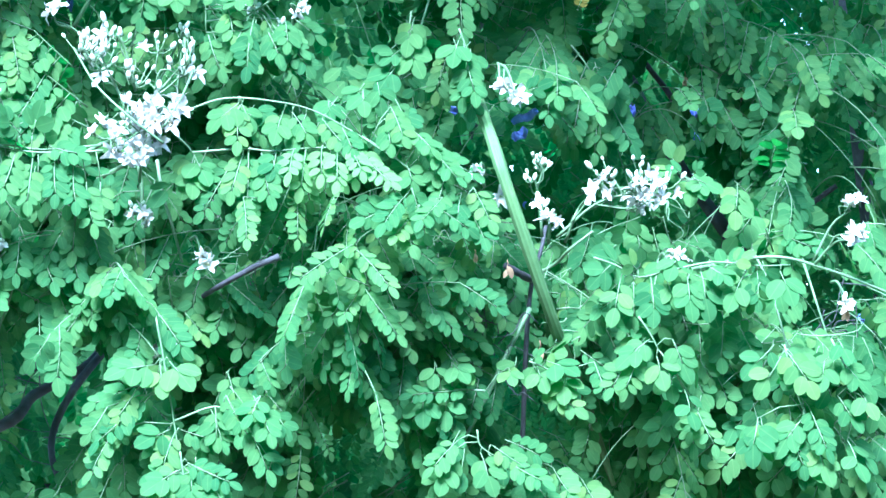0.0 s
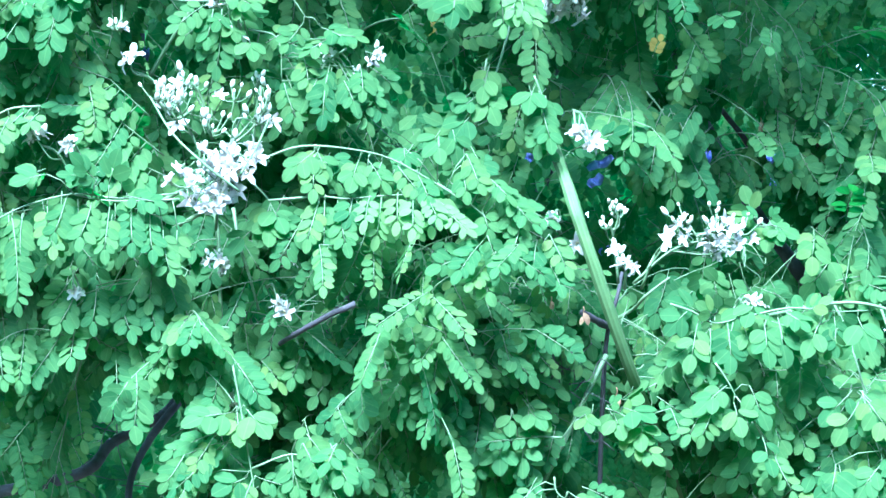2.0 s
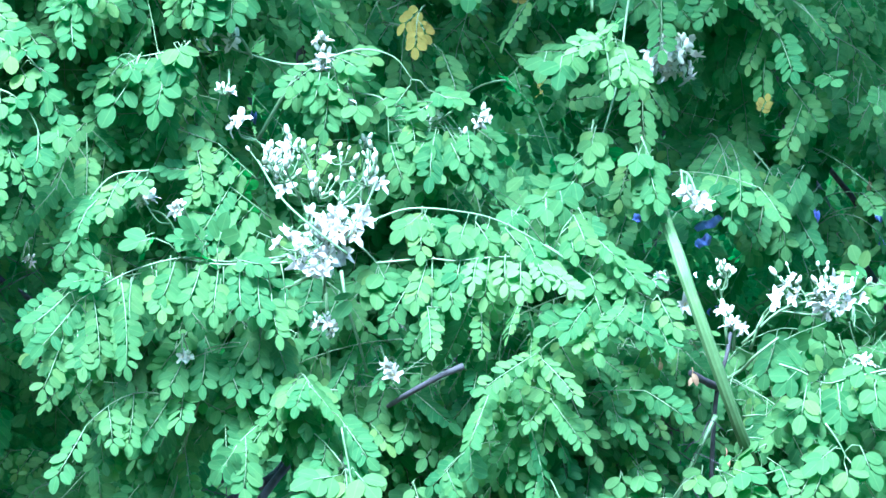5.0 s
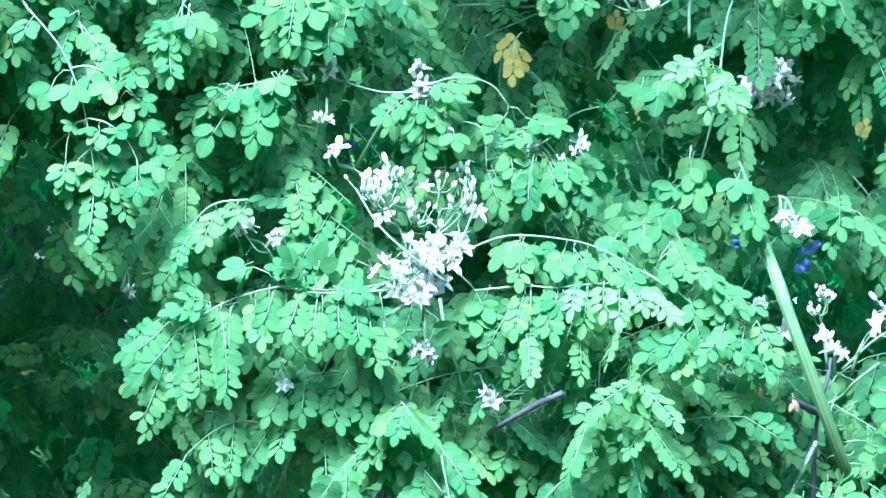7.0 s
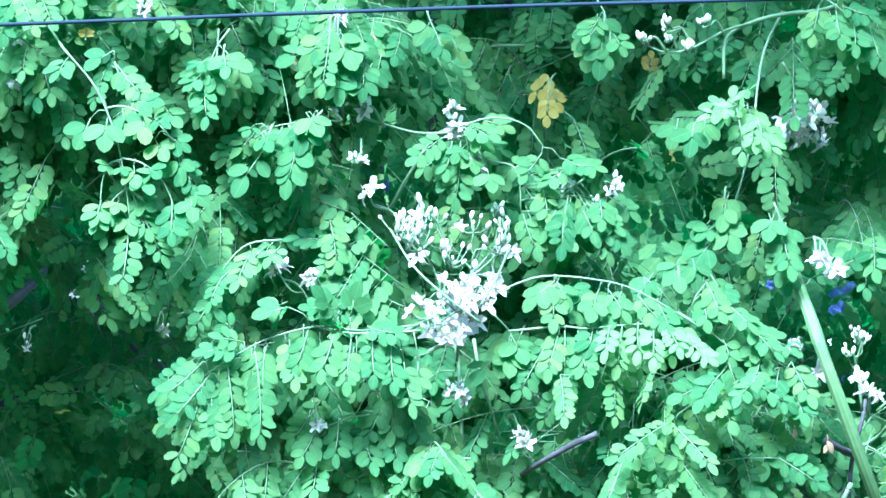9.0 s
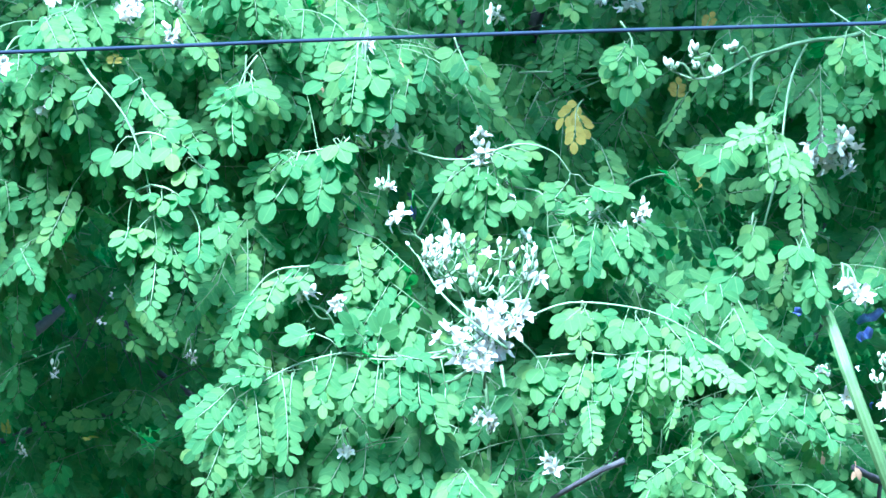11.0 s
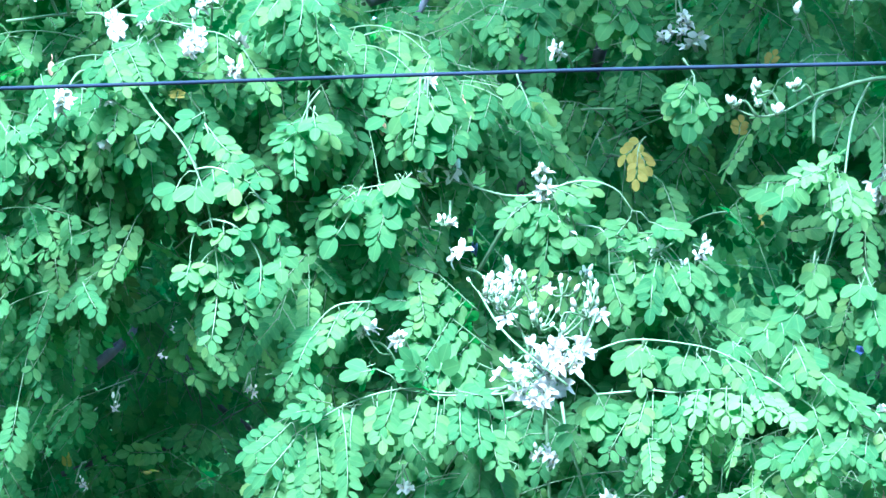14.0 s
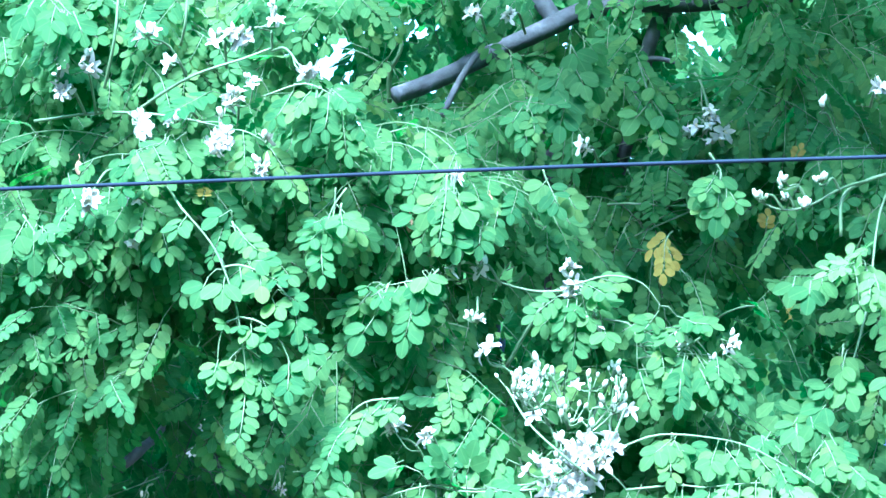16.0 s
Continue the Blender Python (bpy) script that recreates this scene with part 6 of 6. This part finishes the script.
SKY_GAPS = [
    ((-0.568, 3.000, 2.357), 0.0067, 0.0046, 30),
    ((-0.455, 3.000, 2.334), 0.0073, 0.0046, 30),
    ((-0.348, 3.000, 2.314), 0.0060, 0.0073, 30),
    ((-0.260, 3.000, 2.307), 0.0094, 0.0040, 30),
    ((-0.165, 3.000, 2.276), 0.0033, 0.0046, 30),
    ((0.022, 3.000, 2.324), 0.0067, 0.0037, 30),
    ((0.061, 3.000, 2.340), 0.0027, 0.0040, 30),
    ((0.154, 3.000, 2.330), 0.0033, 0.0033, 30),
    ((-0.410, 3.000, 2.350), 0.0033, 0.0027, 30),
    ((-0.287, 3.000, 2.354), 0.0033, 0.0027, 30),
    ((0.121, 3.000, 2.353), 0.0040, 0.0027, 30),
    ((0.597, 3.000, 1.944), 0.0033, 0.0040, 30),
]
# the leaves behind, deeper in the same crown
crown(tree, [((-0.72 + 0.17 * i + 0.05 * (j % 2), 3.62, 1.58 + 0.135 * j), (0.13, 0.12, 0.11), 6, ("mid", "broad", "mid")[(i + j) % 3], 1.0, 0.8) for i in range(10) for j in range(9) if j > 1 or i > 3], GAPS + SKY + BLOSSOM[-5:], 9, "inner_foliage")
# leaves added out of view, above and at the left, to shade the crown
crown(tree, [((-0.2 + 0.16 * i, 3.14 + 0.13 * j, 2.76 + 0.05 * ((i + j) % 2)), (0.11, 0.08, 0.05), 3, "mid", 1.3, 0.3) for i in range(8) for j in range(3)] + [((-0.18 + 0.15 * i, 2.72 + 0.13 * j, 2.72 + 0.04 * ((i + j) % 2)), (0.1, 0.07, 0.04), 5, "mid", 1.3, 0.3) for i in range(8) for j in range(3)] + [((-1.6 + 0.45 * i, 3.5 + 0.5 * j, 3.05 + 0.2 * ((i + j) % 3) + 0.16 * j), (0.3, 0.3, 0.2), 26, "mid", 2.0, 0.7) for i in range(9) for j in range(4)] + [((-2.2 + 0.5 * i, 3.75 + 0.5 * j, 3.6 + 0.12 * ((i * 2 + j) % 3) + 0.14 * j), (0.35, 0.35, 0.15), 26, "broad", 2.4, 0.4) for i in range(10) for j in range(3)] + [((-1.0 - 0.2 * i, 3.4 + 0.2 * (j % 2), 1.85 + 0.2 * j), (0.13, 0.2, 0.15), 8, "mid", 1.4, 0.5) for i in range(4) for j in range(7)], SKY + SKY_GAPS, 13, "upper_foliage", coarse=True)

# ---- trees behind ----
tree_b = thing("moringa_tree", (-1.6, 5.2, 0.0), "slender moringa tree in deep shade behind", "tree")
bough(tree_b, [(-1.6, 5.2, -0.1), (-1.58, 5.2, 0.7), (-1.5, 5.15, 1.4), (-1.45, 5.1, 2.2), (-1.4, 5.1, 3.2)], 0.07, 0.03, name="trunk", sides=14)
bough(tree_b, [(-1.47, 5.12, 1.75), (-1.15, 4.95, 1.90), (-0.942, 4.700, 2.030), (-0.808, 4.300, 2.032), (-0.749, 4.300, 2.081), (-0.764, 4.500, 2.126)], 0.013, 0.005, rough=0.12)
bough(tree_b, [(-0.729, 4.704, 2.115), (-0.702, 4.682, 2.076), (-0.661, 4.659, 2.026), (-0.604, 4.648, 1.988)], 0.0055, 0.004, rough=0.15)
bough(tree_b, [(-0.906, 4.704, 1.927), (-0.830, 4.704, 1.955), (-0.778, 4.704, 1.960), (-0.716, 4.704, 1.973), (-0.666, 4.704, 1.965), (-0.612, 4.704, 1.960), (-0.513, 4.704, 1.940)], 0.0042, 0.003, rough=0.2)
bough(tree_b, [(-0.585, 4.704, 2.073), (-0.578, 4.704, 2.098), (-0.543, 4.704, 2.124), (-0.480, 4.704, 2.149)], 0.006, 0.004)
for fx in ((-0.654, 4.100, 2.034), (-0.550, 4.100, 1.998), (-0.639, 4.100, 2.083), (-0.831, 4.100, 2.052), (-0.723, 4.100, 1.975), (-0.790, 4.200, 1.881)):
    panicle(tree_b, np.array(fx) + np.array((0.01, 0.02, 0.03)), fx, (0.012, 0.01, 0.012), 2, 2, 0.7)
leaf(tree_b, (-0.652, 4.000, 1.886), (-0.654, 4.000, 1.880), (-0.653, 3.980, 1.859), 0, "broad", 0.7, 0.5, yellow=True)
leaf(tree_b, (-0.764, 4.000, 1.886), (-0.763, 4.000, 1.882), (-0.762, 3.980, 1.868), 0, "broad", 0.5, 0.5, yellow=True)
crown(tree_b, [((-1.3 + 0.27 * i, 4.7 + 0.3 * ((i * 7 + j * 3) % 4), 1.45 + 0.22 * j), (0.15, 0.2, 0.11), 13, ("long", "mid")[(i + j) % 2], 1.1, 0.8) for i in range(10) for j in range(8) if (i * 5 + j * 7 + i * j) % 8 > 2 and not (j < 2 and 2 < i < 6)], SKY + SKY_GAPS, 17, coarse=True)
crown(tree_b, [((-1.15 + 0.11 * i, 4.35 + 0.25 * ((i * 3 + j * 5) % 4), 1.5 + 0.1 * j), (0.06, 0.1, 0.045), 7, ("mid", "broad")[(i + j) % 2], 1.1, 0.8) for i in range(7) for j in range(9) if (i * 3 + j * 7 + i * j) % 5 > 1], [], 18)
tree_c = thing("moringa_tree", (1.6, 6.0, 0.0), "leafy moringa tree standing in shade behind", "tree")
bough(tree_c, [(1.6, 6.0, -0.1), (1.55, 6.0, 1.0), (1.5, 6.0, 2.0), (1.6, 6.0, 3.6)], 0.09, 0.05, name="trunk", sides=14)
crown(tree_c, [((-2.2 + 0.5 * i, 6.2 + 0.4 * ((i * 5 + j * 3) % 4), 0.8 + 0.42 * j), (0.3, 0.4, 0.24), 14, "broad", 1.7, 0.8) for i in range(12) for j in range(8) if (i * 3 + j * 5 + i * j) % 7 > 1], SKY + SKY_GAPS, 19, coarse=True)
# unseen roof of leaves, added to keep the trees behind dark
crown(tree_c, [((-3.4 + 0.85 * i, 5.4 + 0.9 * j, 2.5 + 0.255 * (5.4 + 0.9 * j)), (0.55, 0.55, 0.18), 11, "broad", 2.4, 0.3) for i in range(9) for j in range(6)], SKY + SKY_GAPS, 21, "upper_foliage", coarse=True)
wood = thing("tree_belt", (0.0, 10.0, 0.0), "dense dark green belt of trees closing the view", "trees")
crown(wood, [((-4.5 + 0.75 * i, 9.5 + 0.6 * ((i * 5 + j * 3) % 3), 0.5 + 0.6 * j), (0.6, 0.5, 0.5), 19, "broad", 4.2, 0.8) for i in range(13) for j in range(8)], SKY + SKY_GAPS, 23, coarse=True)
crown(wood, [((-4.8 + 0.8 * i, 12.5, 0.5 + 0.7 * j), (0.7, 0.5, 0.6), 5, "broad", 9.0, 0.8) for i in range(13) for j in range(5)], SKY + SKY_GAPS, 27, "undergrowth", coarse=True)
for i in range(6):
    bough(wood, [(-3.6 + 1.4 * i, 10.2, -0.1), (-3.5 + 1.4 * i, 10.2, 1.5), (-3.6 + 1.45 * i, 10.2, 4.5)], 0.12, 0.06, name="trunk", sides=10)
# ---- unseen hedges added behind and beside to close the lane and block low skylight ----
for hx, hy, long_x, long_y in ((0.0, -5.5, 6.0, 0.5), (-6.0, 0.5, 0.5, 6.0), (6.2, 0.5, 0.5, 6.0)):
    hedge = thing("hedge", (hx, hy, 0.0), "unseen tall green hedge, added to block low skylight", "hedge", "hedges along the lane")
    for k in range(5):
        f = -0.9 + 0.45 * k
        bough(hedge, [(hx + f * long_x, hy + f * long_y, -0.1), (hx + f * long_x + 0.05, hy + f * long_y, 1.2), (hx + f * long_x, hy + f * long_y + 0.05, 5.0)], 0.06, 0.03, name="trunk", sides=8)
    crown(hedge, [((hx + f * long_x, hy + f * long_y, 0.5 + 0.95 * j), (0.7, 0.7, 0.6), 3, "broad", 14.0, 0.6) for f in np.linspace(-1, 1, 13) for j in range(6)], [], 31, front=-99.0, coarse=True)
# ---- cable ----
cable = Sheet()
tube(cable, smooth_path([(-5.566, 2.600, 1.928), (-2.112, 2.600, 2.068), (-0.586, 2.600, 2.108), (-0.208, 2.600, 2.119), (0.163, 2.600, 2.127), (1.484, 2.600, 2.149), (3.884, 2.600, 2.145)], 8), 0.0018, 0.0018, 0, 8)
tagged(new("cable", cable.mesh("cable", [M_CABLE])), "thin dark blue cable strung across before the tree", "cable")
